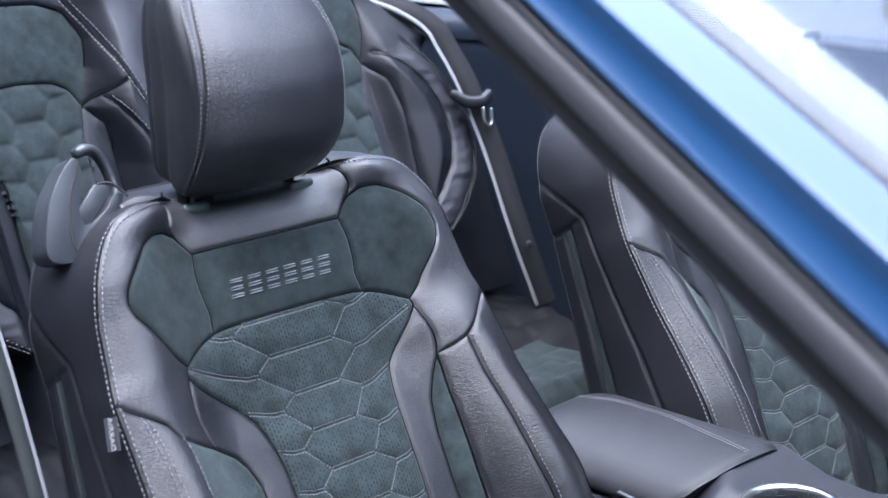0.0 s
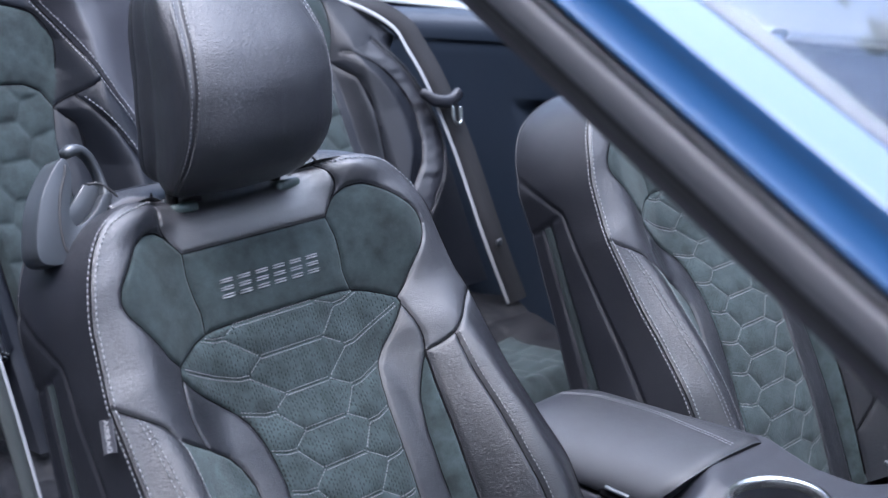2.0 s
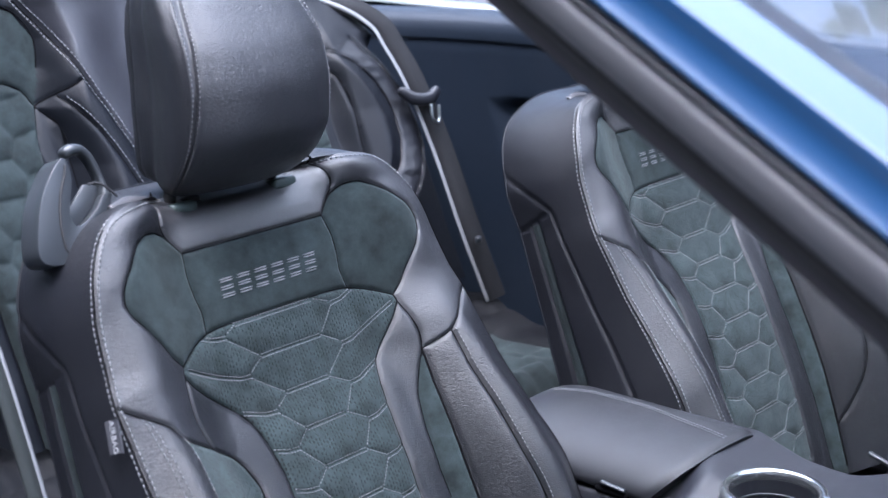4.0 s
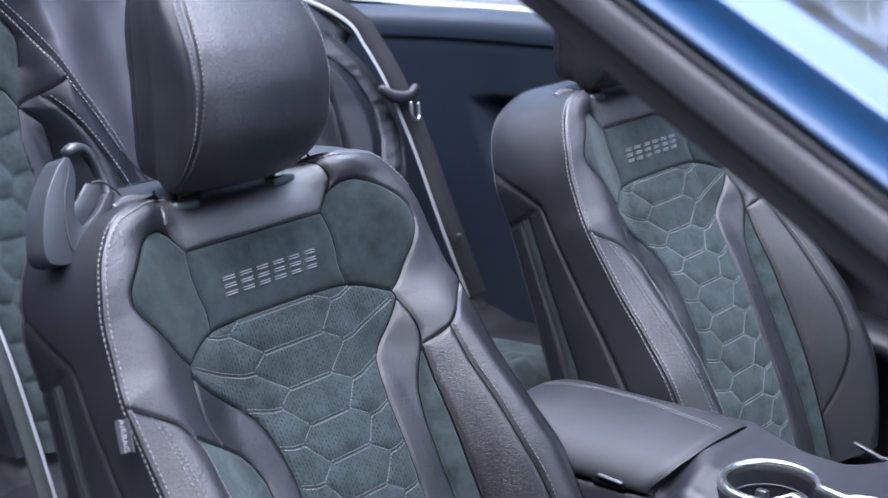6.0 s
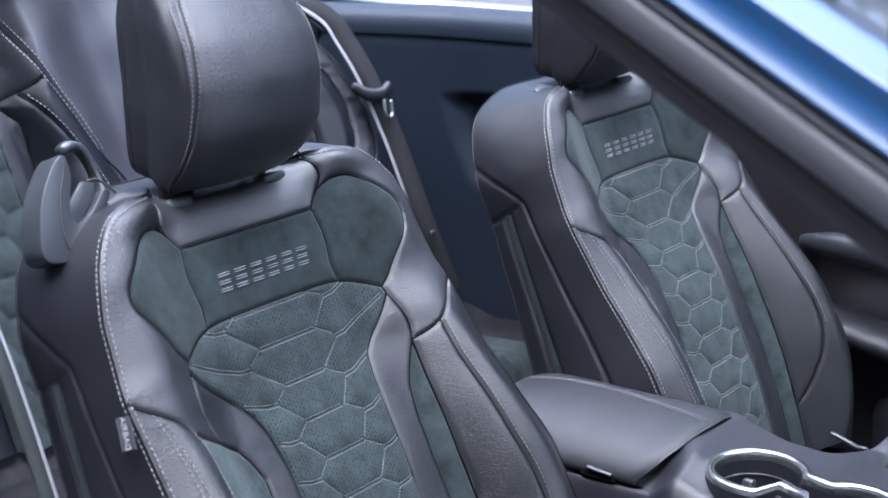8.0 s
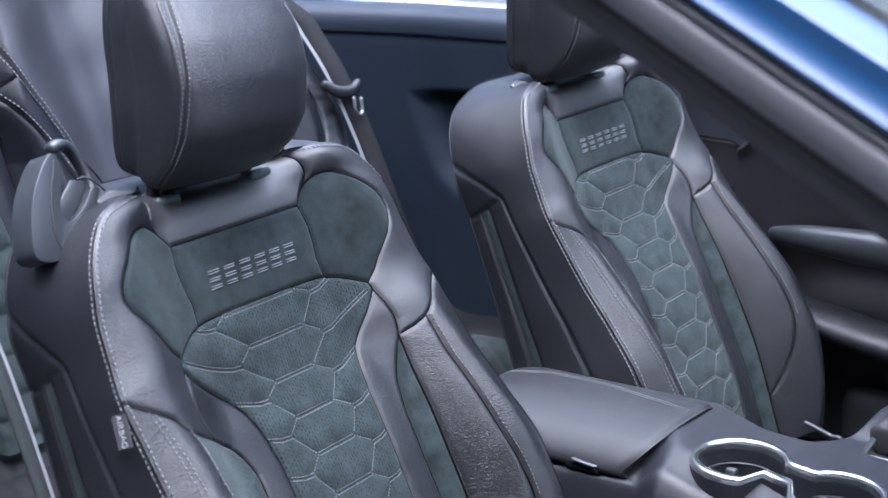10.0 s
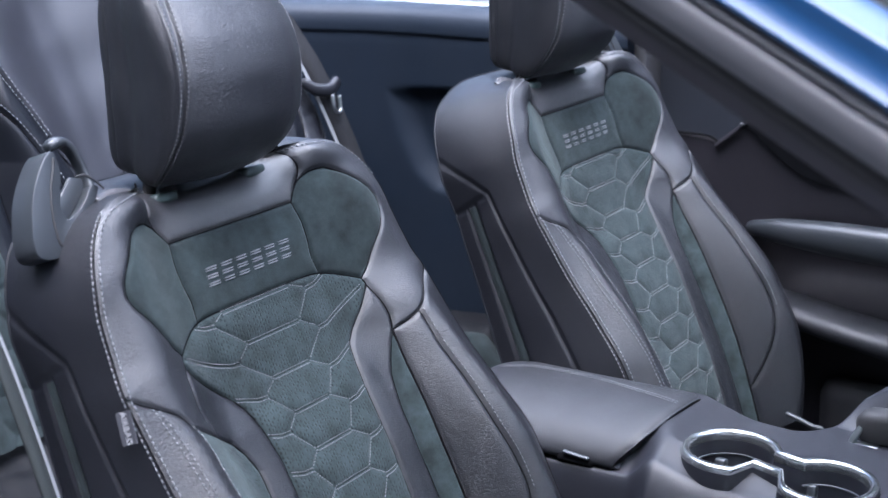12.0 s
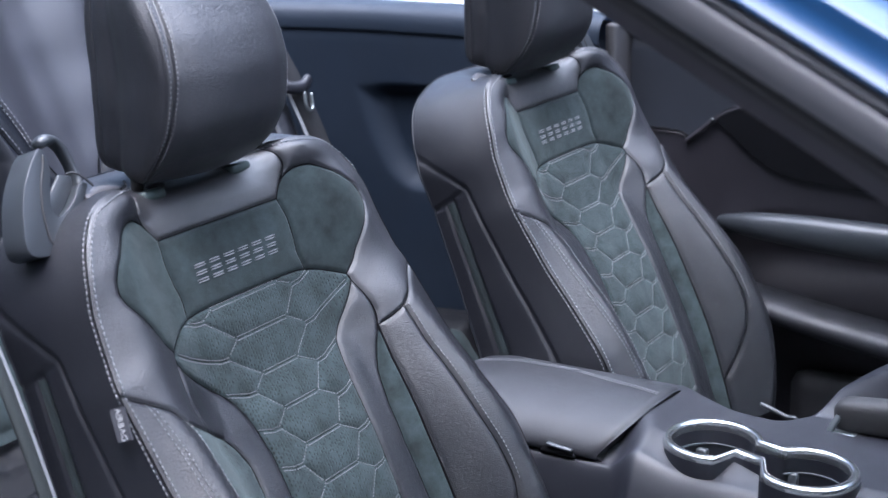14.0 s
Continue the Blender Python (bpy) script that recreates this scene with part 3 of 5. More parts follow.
def seam_at(z):
    """The headrest's front seam strays inward at its top and outward at its foot."""
    return s_seam + ease(z, [0.092, 0.12, 0.17, 0.22, 0.28, 0.326], [-0.046, -0.034, -0.012, 0.0, 0.012, 0.020])


def build_headrest(seat):
    zs = np.concatenate([np.linspace(0.092, 0.12, 14), np.linspace(0.124, 0.27, 60), np.linspace(0.274, 0.326, 26)])
    ss = np.linspace(0, 1, 260, endpoint=False)
    s, z = np.meshgrid(ss, zs)
    p = head_form(s, z)
    out = p - np.array([0, 0.055, 0.2])
    out[..., 2] *= 0.2
    out /= np.linalg.norm(out, axis=-1)[..., None]
    dip = np.zeros(s.shape)
    for c in (seam_at(z), 1 - seam_at(z)):
        d = abs(s - c) * 0.62
        dip += 0.0028 * np.exp(-(d / 0.0030) ** 2) - 0.0010 * np.exp(-((d - 0.008) / 0.004) ** 2)
    for c in (s_rear, 1 - s_rear):
        d = abs(s - c) * 0.62
        dip += 0.0022 * np.exp(-(d / 0.0022) ** 2)
        dip += 0.0045 * np.exp(-((s - c - (0.045 if c < 0.5 else -0.045)) * 0.62 / 0.013) ** 2)
    soft = np.array([noise.noise((float(a) * 14, float(b) * 26, 1.7)) for a, b in zip(s.ravel(), z.ravel())]).reshape(s.shape)
    p = p - out * (dip + 0.0012 * soft)[..., None]
    n, m = s.shape
    faces = grid_faces(n, m, True).tolist()
    faces.append(list(range(m))[::-1])
    faces.append([(n - 1) * m + k for k in range(m)])
    head = part("headrest", mesh_of(p.reshape(-1, 3), faces), LEATHER, seat, "grained black leather headrest with a double-stitched seam")
    zz = np.linspace(0.101, 0.318, 120)
    rows = []
    for c in (seam_at(zz), 1 - seam_at(zz)):
        for o in (-0.0085, 0.0085):
            rows.append(head_form(c + o, zz, 0.002))
    part("headrest_stitching", threads(rows, 0.00065, 0.0030, 0.0020, 0.0005, (0, -0.9, 0.2)), THREAD, head, "pale grey double stitching")
    for x in (-0.068, 0.068):
        post = part("post", sweep([(x, 0.070, 0.055), (x, 0.068, 0.085), (x, 0.066, 0.12)], (0.0065, 0.0065), 6, 14), RUBBER, head, "dark metal headrest post")
        part("collar", box((0.032, 0.024, 0.012), (x, 0.054, 0.0815), 0.004, (-16, 0, 0)), SLEEVE, post, "grey green sleeve at the foot of the post")
        part("release_button", box((0.020, 0.016, 0.014), (x + 0.022, 0.064, 0.0815), 0.004, (-16, 0, 0)), RUBBER, post)
    return head


def badge(seat):
    """The sewn badge: six slanted blocks of level threads, plain shapes in place of the maker's name."""
    rows = []
    for k in range(6):
        x0 = -0.067 + k * 0.0228
        for v in (-0.0075, -0.0050, 0.0002, 0.0027, 0.0079, 0.0104):
            rows.append([(x0 + 0.18 * v, v), (x0 + 0.0178 + 0.18 * v, v)])
    space = []
    for ring in rows:
        r = np.array(ring)
        t = np.linspace(0, len(r) - 1, 40)
        u, v = (np.interp(t, range(len(r)), r[:, c]) for c in (0, 1))
        v = v + 0.004
        space.append(seat_space(u, v, back_height(u, v)))
    part("badge", threads(space, 0.00075, 0.0170, 0.0003, 0.0005), THREAD, seat, "pale sewn badge of slanted thread blocks")


def build_front_seat():
    seat = thing("front_seat", "black leather and charcoal suede bucket seat with hexagon quilting", "car seat", "front seats")
    ns, nv = 405, 528
    ss = np.linspace(-1, 1, ns)
    vs = np.linspace(0.112, -0.52, nv)
    s, v = np.meshgrid(ss, vs)
    u = s * ease(v, EDGE_V, EDGE_U)
    edge = abs(s) > 0.9999
    for sgn, seams in ((-1, SEAMS_LEFT), (1, SEAMS_RIGHT)):
        for line in seams:  # pull the nearest lattice points onto each seam
            d, x, y = near_line(line, abs(u), v)
            m = (d < 0.0008) & ~edge & (sgn * u > 1e-6)
            u, v = np.where(m, sgn * x, u), np.where(m, y, v)
    w = back_height(u, v)
    place = seat_space(u, v, w).reshape(-1, 3)
    uv = np.stack([u, v], -1).reshape(-1, 2)
    quads = grid_faces(nv, ns)
    mid = uv[quads].mean(1)
    panels = {}
    for sgn, regions in ((-1, LEFT_REGIONS), (1, RIGHT_REGIONS)):
        free = mid[:, 0] < 0 if sgn < 0 else mid[:, 0] >= 0
        for name, mat, label, outline in regions:
            mine = free & inside(list(outline), abs(mid[:, 0]), mid[:, 1])
            free &= ~mine
            whole = name in ("quilted_panel", "badge_panel", "top_roll")
            key = (name, 0 if whole else sgn)
            panels[key] = (mat, label, panels[key][2] | mine if key in panels else mine)
    for (name, side), (mat, label, mine) in panels.items():
        used, back = np.unique(quads[mine], return_inverse=True)
        part(name, mesh_of(place[used], back.reshape(-1, 4)[:, ::-1], uv[used]), mat, seat, label)
    # flanks and back
    rim, out = rim_line()
    dd = np.concatenate([np.linspace(0, 0.1, 9), np.linspace(0.12, 1.0, 52)])
    d, k = np.meshgrid(dd, np.arange(len(rim)), indexing="ij")
    uu, vv = rim[k, 0], rim[k, 1]
    a, b, c = side_point(uu, vv, out[k], d)
    side_seams = [[(0.030, 0.99), (0.020, 0.86), (0.002, 0.66), (-0.022, 0.46)], [(-0.022, 0.46), (-0.030, 0.72), (-0.034, 0.99)],
                  [(-0.022, 0.46), (-0.09, 0.41), (-0.20, 0.36), (-0.34, 0.34), (-0.52, 0.4)],
                  [(-0.032, 0.80), (-0.12, 0.80), (-0.25, 0.82), (-0.52, 0.85)], [(-0.031, 0.68), (-0.12, 0.70), (-0.25, 0.73), (-0.52, 0.77)]]
    dent = np.zeros(d.shape)
    for line in side_seams:
        dent = np.maximum(dent, np.exp(-(near_line([(x, y * 0.12) for x, y in line], vv, d * 0.12)[0] / 0.0022) ** 2))
    soft = np.array([noise.noise((float(x) * 9, float(y) * 9, float(z) * 1.2)) for x, y, z in zip(uu.ravel(), vv.ravel(), d.ravel())]).reshape(d.shape)
    push = -0.0028 * dent + 0.0022 * soft * np.sin(np.pi * d)
    a, b = a + out[k][..., 0] * push, b + out[k][..., 1] * push
    skin = seat_space(a, b, c).reshape(-1, 3)
    quads = grid_faces(*d.shape)
    qd, qv, qu = (g.ravel()[quads].mean(1) for g in (d, vv, uu))
    rear, fore = (np.interp(-qv, [-p for p, _ in line], [q for _, q in line]) for line in side_seams[3:])
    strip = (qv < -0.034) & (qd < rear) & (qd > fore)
    for name, mat, label, mine in (("flank", PLAIN, "matt black leather side of the backrest", ~strip), ("flank_strip", SHADED_SUEDE, "suede strip between two pleats", strip & (qu < 0)), ("flank_strip", SHADED_SUEDE, "suede strip between two pleats", strip & (qu > 0))):
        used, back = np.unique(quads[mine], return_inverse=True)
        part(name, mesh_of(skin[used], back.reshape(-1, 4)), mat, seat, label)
    piping = seat_space(a[-1], b[-1], c[-1])
    part("piping", sweep(piping, (0.0013, 0.0013), 300, 6, False, (0, -0.4, 0.9)), WING, seat, "thin leather piping")
    back = mesh_of(piping, [list(range(len(piping)))])
    part("back_panel", back, PLAIN, seat, "plain black seat back", False)
    # stitching
    rows = []
    for line in HEX_ROWS:
        p = np.array(line)
        for o in (-0.0019, 0.0019):
            t = np.linspace(0, len(p) - 1, 26)
            x, y = np.interp(t, range(len(p)), p[:, 0]), np.interp(t, range(len(p)), p[:, 1]) + o
            m = quilt_region(x, y) & (y > -0.5)
            if m.sum() > 3:
                rows.append(seat_space(x[m], y[m], back_height(x[m], y[m])))
    for line in HEX_SINGLE:
        x, y = np.linspace(line[0][0], line[1][0], 12), np.linspace(line[0][1], line[1][1], 12)
        if y.min() > -0.5:
            rows.append(seat_space(x, y, back_height(x, y)))
    part("quilt_stitching", threads(rows, 0.00055, 0.0024, 0.0012, 0.0003), THREAD, seat, "pale grey quilting thread")
    rows = []
    inner = rim - out * 0.0034
    rows.append(on_back(inner[:, 0], inner[:, 1]))
    e, f, g = side_point(rim[:, 0], rim[:, 1], out, np.full(len(rim), 0.027))
    rows.append(seat_space(e + out[:, 0] * 0.0012, f + out[:, 1] * 0.0012, g))
    half = len(rim) // 2 - 8
    part("rim_stitching", threads([r[:half] for r in rows], 0.00075, 0.0040, 0.0018, 0.0004), THREAD, seat, "pale grey double stitching along the edge")
    low, foot = (half + int(np.argmax(rim[half:, 1] < c)) for c in (0.045, -0.072))
    part("rim_stitching", threads([r[half:low] for r in rows] + [rows[1][foot:-20]], 0.0007, 0.0036, 0.0020, 0.0004), THREAD, seat, "pale grey double stitching along the edge")
    rows = []
    for sgn in (-1, 1):
        lines = [(WING_SEAM[:6], 0.0035)] if sgn > 0 else [([(0.2215, -0.088), (0.2195, -0.12), (0.2195, -0.156), (0.2225, -0.25), (0.2225, -0.4)], 0),
                                                          ([(0.2170, -0.092), (0.2150, -0.12), (0.2150, -0.156), (0.2180, -0.25), (0.2180, -0.4)], 0),
                                                          ([(0.191, -0.118), (0.190, -0.138), (0.192, -0.165), (0.197, -0.25), (0.198, -0.4)], 0)]
        for line, o in lines:
            p = spline(line, 160)
            rows.append(on_back(sgn * (p[:, 0] + o), p[:, 1]))
    part("panel_stitching", threads(rows, 0.0006, 0.0034, 0.0020, 0.0004), THREAD, seat, "grey stitching along the wings")
    part("rim_welt", sweep(seat_space(*[rim[:, 0], rim[:, 1], back_form(rim[:, 0], rim[:, 1]) - 0.0016]), (0.0007, 0.0007), len(rim), 6, False, (0.2, -0.8, 0.5)), SEAM, seat)
    # the sewn joints themselves: a thin sunk welt in each seam
    for sgn, seams in ((-1, SEAMS_LEFT), (1, SEAMS_RIGHT)):
        for line in seams:
            p = spline(line, 8 * len(line))
            m = (p[:, 1] > -0.515) & (p[:, 0] < 0.238)
            p = p[m]
            part("seam", sweep(on_back(sgn * p[:, 0], p[:, 1], -0.0004), (0.0019, 0.0019) if line is INSERT_SIDE else (0.0012, 0.0012), len(p), 6, False, (0.2, -0.8, 0.5)), SEAM, seat)
    # a pale strip added for the light on the shoulder corner beside the post
    cap = seat_space(*[np.array(c) for c in zip((-0.146, 0.1125, -0.014), (-0.120, 0.1165, -0.020), (-0.094, 0.1150, -0.026))])
    part("shoulder_glint", sweep(cap, [(0.003, 0.005), (0.003, 0.007), (0.002, 0.003)], 16, 12, True, (0, 0.9, 0.4)), LIT_CORNER, seat, "pale strip standing in for the lit shoulder corner")
    badge(seat)
    build_headrest(seat)
    # cushion
    xs, ys = np.meshgrid(np.linspace(-0.245, 0.245, 60), np.linspace(-0.72, -0.16, 60))
    bol = smooth_step(0.14, 0.21, abs(xs))
    z = -0.50 + 0.05 * bol - 0.05 * smooth_step(0.215, 0.245, abs(xs)) - 0.05 * smooth_step(-0.66, -0.72, ys) - 0.06 * (ys + 0.72)
    part("cushion", sheet(np.stack([xs, ys, z], -1)), LEATHER, seat, "black leather seat cushion with raised sides")
    part("cushion_base", box((0.47, 0.54, 0.14), (0, -0.44, -0.63), 0.03), PLAIN, seat)
    return seat


def belt_guide(seat, x, m):
    """The forked plastic loop on the outer shoulder that carries the belt; m: 1 or -1 for the side."""
    def q(rows, off=0.0):
        return [(x + m * (a - 0.009), 0.026 + 0.34 * c + off, c + 0.0045 - 0.34 * off) for a, c in rows]
    rim = [(-0.1755, 0.1468), (-0.1843, 0.1412), (-0.195, 0.1307), (-0.2056, 0.1183), (-0.2142, 0.104), (-0.2213, 0.0869), (-0.2259, 0.0721), (-0.2258, 0.0626), (-0.2203, 0.0568), (-0.209, 0.0539), (-0.1977, 0.0547),
           (-0.1888, 0.0593), (-0.178, 0.0678), (-0.1661, 0.0751), (-0.1527, 0.0834), (-0.1427, 0.0924), (-0.1320, 0.1048), (-0.1413, 0.1069), (-0.1533, 0.0955), (-0.1653, 0.0879), (-0.1773, 0.0838),
           (-0.1825, 0.0889), (-0.1828, 0.0981), (-0.1763, 0.1131), (-0.1711, 0.1256), (-0.1702, 0.1363), (-0.1712, 0.1440)]
    rim = spline(rim + rim[:1], 110)[:-1]
    guide = part("belt_guide", prism(q(rim), (0, 0.030, -0.010), 0.0035, 3), SATIN, seat, "satin dark grey forked belt guide")
    arm = [(-0.1375, 0.1000), (-0.1350, 0.1120), (-0.1350, 0.1230), (-0.1372, 0.1344), (-0.1412, 0.1446), (-0.1480, 0.1516), (-0.1570, 0.1530), (-0.1625, 0.1515)]
    part("guide_hook", sweep(q(arm, 0.012), [(0.0060, 0.012), (0.0045, 0.009), (0.0040, 0.0075), (0.0040, 0.0075), (0.0042, 0.008), (0.0048, 0.0085), (0.0062, 0.009), (0.0058, 0.008)], 60, 16, True, (0, 1, -0.34), 0.8), SATIN, guide, "curved hook over the slot")
    groove = [(-0.1745, 0.1392), (-0.1785, 0.130), (-0.1862, 0.1175), (-0.1915, 0.105), (-0.1952, 0.0925), (-0.1972, 0.079), (-0.1972, 0.0663), (-0.1925, 0.0590)]
    part("guide_edge", sweep(q(groove, -0.0003), (0.0013, 0.0013), 50, 8, True, (0, 1, 0.1)), RUBBER, guide, "dark joint line")
    part("guide_cord", sweep(q([(-0.158, 0.1185), (-0.149, 0.1182), (-0.1412, 0.1140), (-0.1345, 0.1075), (-0.1304, 0.1022)], -0.004), (0.0012, 0.0012), 30, 8, True, (0, 1, 0.1)), RUBBER, guide, "thin black retaining cord")
    part("guide_flap", prism(q([(-0.1535, 0.1205), (-0.1385, 0.1165), (-0.1400, 0.1050), (-0.1700, 0.0840), (-0.1820, 0.0880), (-0.1815, 0.0980)], 0.010), (0, 0.004, -0.0014), 0.0015, 2), SATIN, guide, "grey hinged flap inside the slot")


near_seat = build_front_seat()
far_seat = copy_thing(near_seat, pose(GAP, 0, 0))
belt_guide(near_seat, 0.0, 1)
belt_guide(far_seat, 0.0, -1)


def airbag_tag(seat):
    """Cloth tag sewn into the outer seam, with its word."""
    p = np.array([-0.2420, -0.0640, -0.0600])
    down = np.array([-0.006, -0.013, -0.027])
    wide = np.array([-0.003, 0.0135, -0.005])
    face = np.cross(down, wide)
    face /= np.linalg.norm(face)
    if face[1] > 0:
        face = -face
    outline = [p + face * 0.002, p + down + face * 0.002, p + down + wide + face * 0.004, p + wide + face * 0.004]
    tag = part("airbag_tag", prism([tuple(o) for o in outline], tuple(face * 0.0012)), LABEL, seat, "small grey cloth airbag tag", False)
    curve = bpy.data.curves.new("tag_text", 'FONT')
    curve.body = "AIRBAG"
    curve.size = 0.0088
    curve.extrude = 0.0002
    curve.align_x, curve.align_y = 'CENTER', 'CENTER'
    holder = new("tag_text", curve)
    bpy.context.view_layer.update()
    me = bpy.data.meshes.new_from_object(holder.evaluated_get(bpy.context.evaluated_depsgraph_get()))
    bpy.data.objects.remove(holder)
    x = down / np.linalg.norm(down)
    y = -(wide - x * np.dot(wide, x))
    y /= np.linalg.norm(y)
    z = np.cross(x, y)
    c = p + down * 0.5 + wide * 0.5 + face * 0.0046
    me.transform(Matrix(((x[0], y[0], z[0], c[0]), (x[1], y[1], z[1], c[1]), (x[2], y[2], z[2], c[2]), (0, 0, 0, 1))))
    part("tag_word", me, WHITE_PRINT, tag, "white printed word", False)


airbag_tag(near_seat)

# ---- rear bench ----


def build_rear_bench():
    bench = thing("rear_seat", "black leather and charcoal suede rear seat with hexagon quilting", "car seat")
    mid = GAP / 2
    x, z = np.meshgrid(np.linspace(-0.24, 0.985, 420), np.linspace(0.32, -0.34, 240))
    a = abs(x - mid)
    b = a - 0.266
    arch = [(-0.0875, 0.082), (-0.075, 0.105), (-0.05, 0.118), (0.0, 0.122), (0.05, 0.118), (0.075, 0.105), (0.0875, 0.082)]
    right = [(0.0875, 0.082), (0.072, 0.03), (0.066, -0.05), (0.066, -0.34)]
    left = [(-0.0875, 0.082), (-0.072, 0.03), (-0.066, -0.05), (-0.066, -0.34)]
    crown = [(-0.105, 0.135), (-0.112, 0.175), (-0.098, 0.212), (-0.06, 0.226), (0.0, 0.228), (0.06, 0.226), (0.098, 0.212), (0.112, 0.175), (0.105, 0.135), (0.0875, 0.082)]
    strip = [(0.0875, 0.082), (0.112, 0.055), (0.118, 0.0), (0.112, -0.1), (0.11, -0.34)]
    strip_in = [(-0.0875, 0.082), (-0.108, 0.055), (-0.112, 0.0), (-0.108, -0.1), (-0.106, -0.34)]
    wing = [(0.106, 0.098), (0.125, 0.093), (0.155, 0.074), (0.186, 0.038), (0.203, -0.012), (0.198, -0.058), (0.182, -0.092), (0.150, -0.124), (0.118, -0.151), (0.112, -0.17)]
    hem = [(0.172, 0.112), (0.212, 0.062), (0.237, 0.017), (0.250, -0.035), (0.246, -0.074), (0.222, -0.118), (0.182, -0.158), (0.142, -0.186), (0.112, -0.205)]
    yoke = [(-0.145, 0.121), (-0.112, 0.099), (-0.0875, 0.082)]
    strap = [(-0.112, 0.097), (-0.128, 0.071), (-0.145, 0.042), (-0.165, 0.0), (-0.185, -0.05), (-0.205, -0.12)]
    centre = [(0.206, 0.32), (0.190, 0.28), (0.164, 0.2275), (0.147, 0.1915), (0.135, 0.158), (0.1235, 0.128), (0.111, 0.098), (0.100, 0.076), (0.067, 0.004), (0.030, -0.08), (0.02, -0.34)]
    sewn = ((arch, 0), (right, 0), (left, 0), (crown, 0), (strip, 0), (strip_in, 0), (wing, 0), (hem, 0), (yoke, 0), (strap, 0), (centre, 1))
    hand = np.where(x < mid, -1.0, 1.0)
    for line, in_a in sewn:  # pull the nearest lattice points onto each seam
        d, px, pz = near_line(line, a if in_a else b, z)
        m = (d < 0.0017) & (a > 0.004)
        x = np.where(m, mid + hand * (px + (0 if in_a else 0.266)), x)
        z = np.where(m, pz, z)
        a = abs(x - mid)
        b = a - 0.266
    groove, near = np.zeros(x.shape), np.full(x.shape, 9.0)
    for line, in_a in sewn:
        d = near_line(line, a if in_a else b, z)[0]
        near = np.minimum(near, d)
        groove = np.maximum(groove, np.exp(-(d / 0.0028) ** 2))
    quilt = inside(arch + right[1:] + left[::-1][:-1], b, z)
    hexes = np.full(x.shape, 9.0)
    lines = []
    for k in range(10):
        v = 0.122 - k * 0.05
        m = v - 0.025
        lines += [[(-0.022, v), (0.022, v)]] if k else []
        for s in (-1, 1):
            lines += [[(s * 0.022, v), (s * 0.036, m)], [(s * 0.036, m), (s * 0.022, v - 0.05)], [(s * 0.036, m), (s * 0.055, m + 0.002), (s * 0.10, m + 0.012)]]
    for line in lines:
        hexes = np.minimum(hexes, near_line(line, b, z)[0])
    near = np.where(quilt, np.minimum(near, hexes), near)
    puff = 0.006 * (1 - np.exp(-near / np.where(quilt, 0.008, 0.02)))
    soft = np.array([noise.noise((float(p) * 14, float(q) * 14, 8.0)) for p, q in zip(x.ravel(), z.ravel())]).reshape(x.shape)
    fold = np.array([noise.noise((float(p) * 30, float(q) * 70, 2.0)) for p, q in zip(x.ravel(), z.ravel())]).reshape(x.shape)
    bolster = hem + [(0.09, -0.205), (0.09, 0.14), (0.14, 0.14)]
    beyond = np.where(inside(bolster, b, z), 0.0, near_line(hem, b, z)[0])
    level = smooth_step(0.12, 0.05, z)
    hump = 0.042 * smooth_step(0.085, 0.125, b) * smooth_step(0.2, 0.06, z) * (1 - level * smooth_step(0.0, 0.022, beyond))
    hump = hump - 0.080 * level * smooth_step(0.006, 0.045, beyond) * (b > 0.10)
    cell = wing + [(0.112, -0.1), (0.118, 0.0)]
    dome = 0.014 * smooth_step(0.0, 0.045, near_line(cell + cell[:1], b, z)[0]) * inside(cell, b, z)
    rolled = np.interp(z, [-0.34, 0.0, 0.08, 0.175, 0.22, 0.32], [-0.108, -0.108, -0.090, -0.100, -0.095, -0.07]) - b
    inner = 0.060 * smooth_step(-0.004, 0.048, rolled) * (1 - 0.35 * smooth_step(-0.15, -0.25, b))
    ruffle = 0.0026 * fold * smooth_step(0.0, 0.012, near) * inside(hem + wing[::-1], b, z)
    y = 0.708 + 0.44 * (z - 0.10) - puff + 0.0028 * groove - hump - dome - inner + 0.003 * soft + ruffle - 0.018 * smooth_step(0.10, -0.15, z) * quilt
    y = y + 0.05 * smooth_step(0.27, 0.32, z)
    # the outer top corner is rounded off where the belt comes over
    corner = [(0.060, 0.235), (0.100, 0.210), (0.135, 0.183), (0.169, 0.160), (0.203, 0.139), (0.222, 0.112), (0.228, 0.060), (0.30, 0.02)]
    past = np.where(inside(corner + [(0.45, 0.02), (0.45, 0.40), (0.060, 0.40)], b, z), near_line(corner, b, z)[0], 0.0)
    y = y + 0.16 * smooth_step(0.0, 0.050, past) + 0.5 * past
    pts = np.stack([x, y, z], -1).reshape(-1, 3)
    uv = np.stack([x, z], -1).reshape(-1, 2)
    quads = grid_faces(*x.shape)
    cb, cz, ca = (q.ravel()[quads].mean(1) for q in (b, z, a))
    free = np.ones(len(quads), dtype=bool)
    side = pts[quads].mean(1)[:, 0] < mid
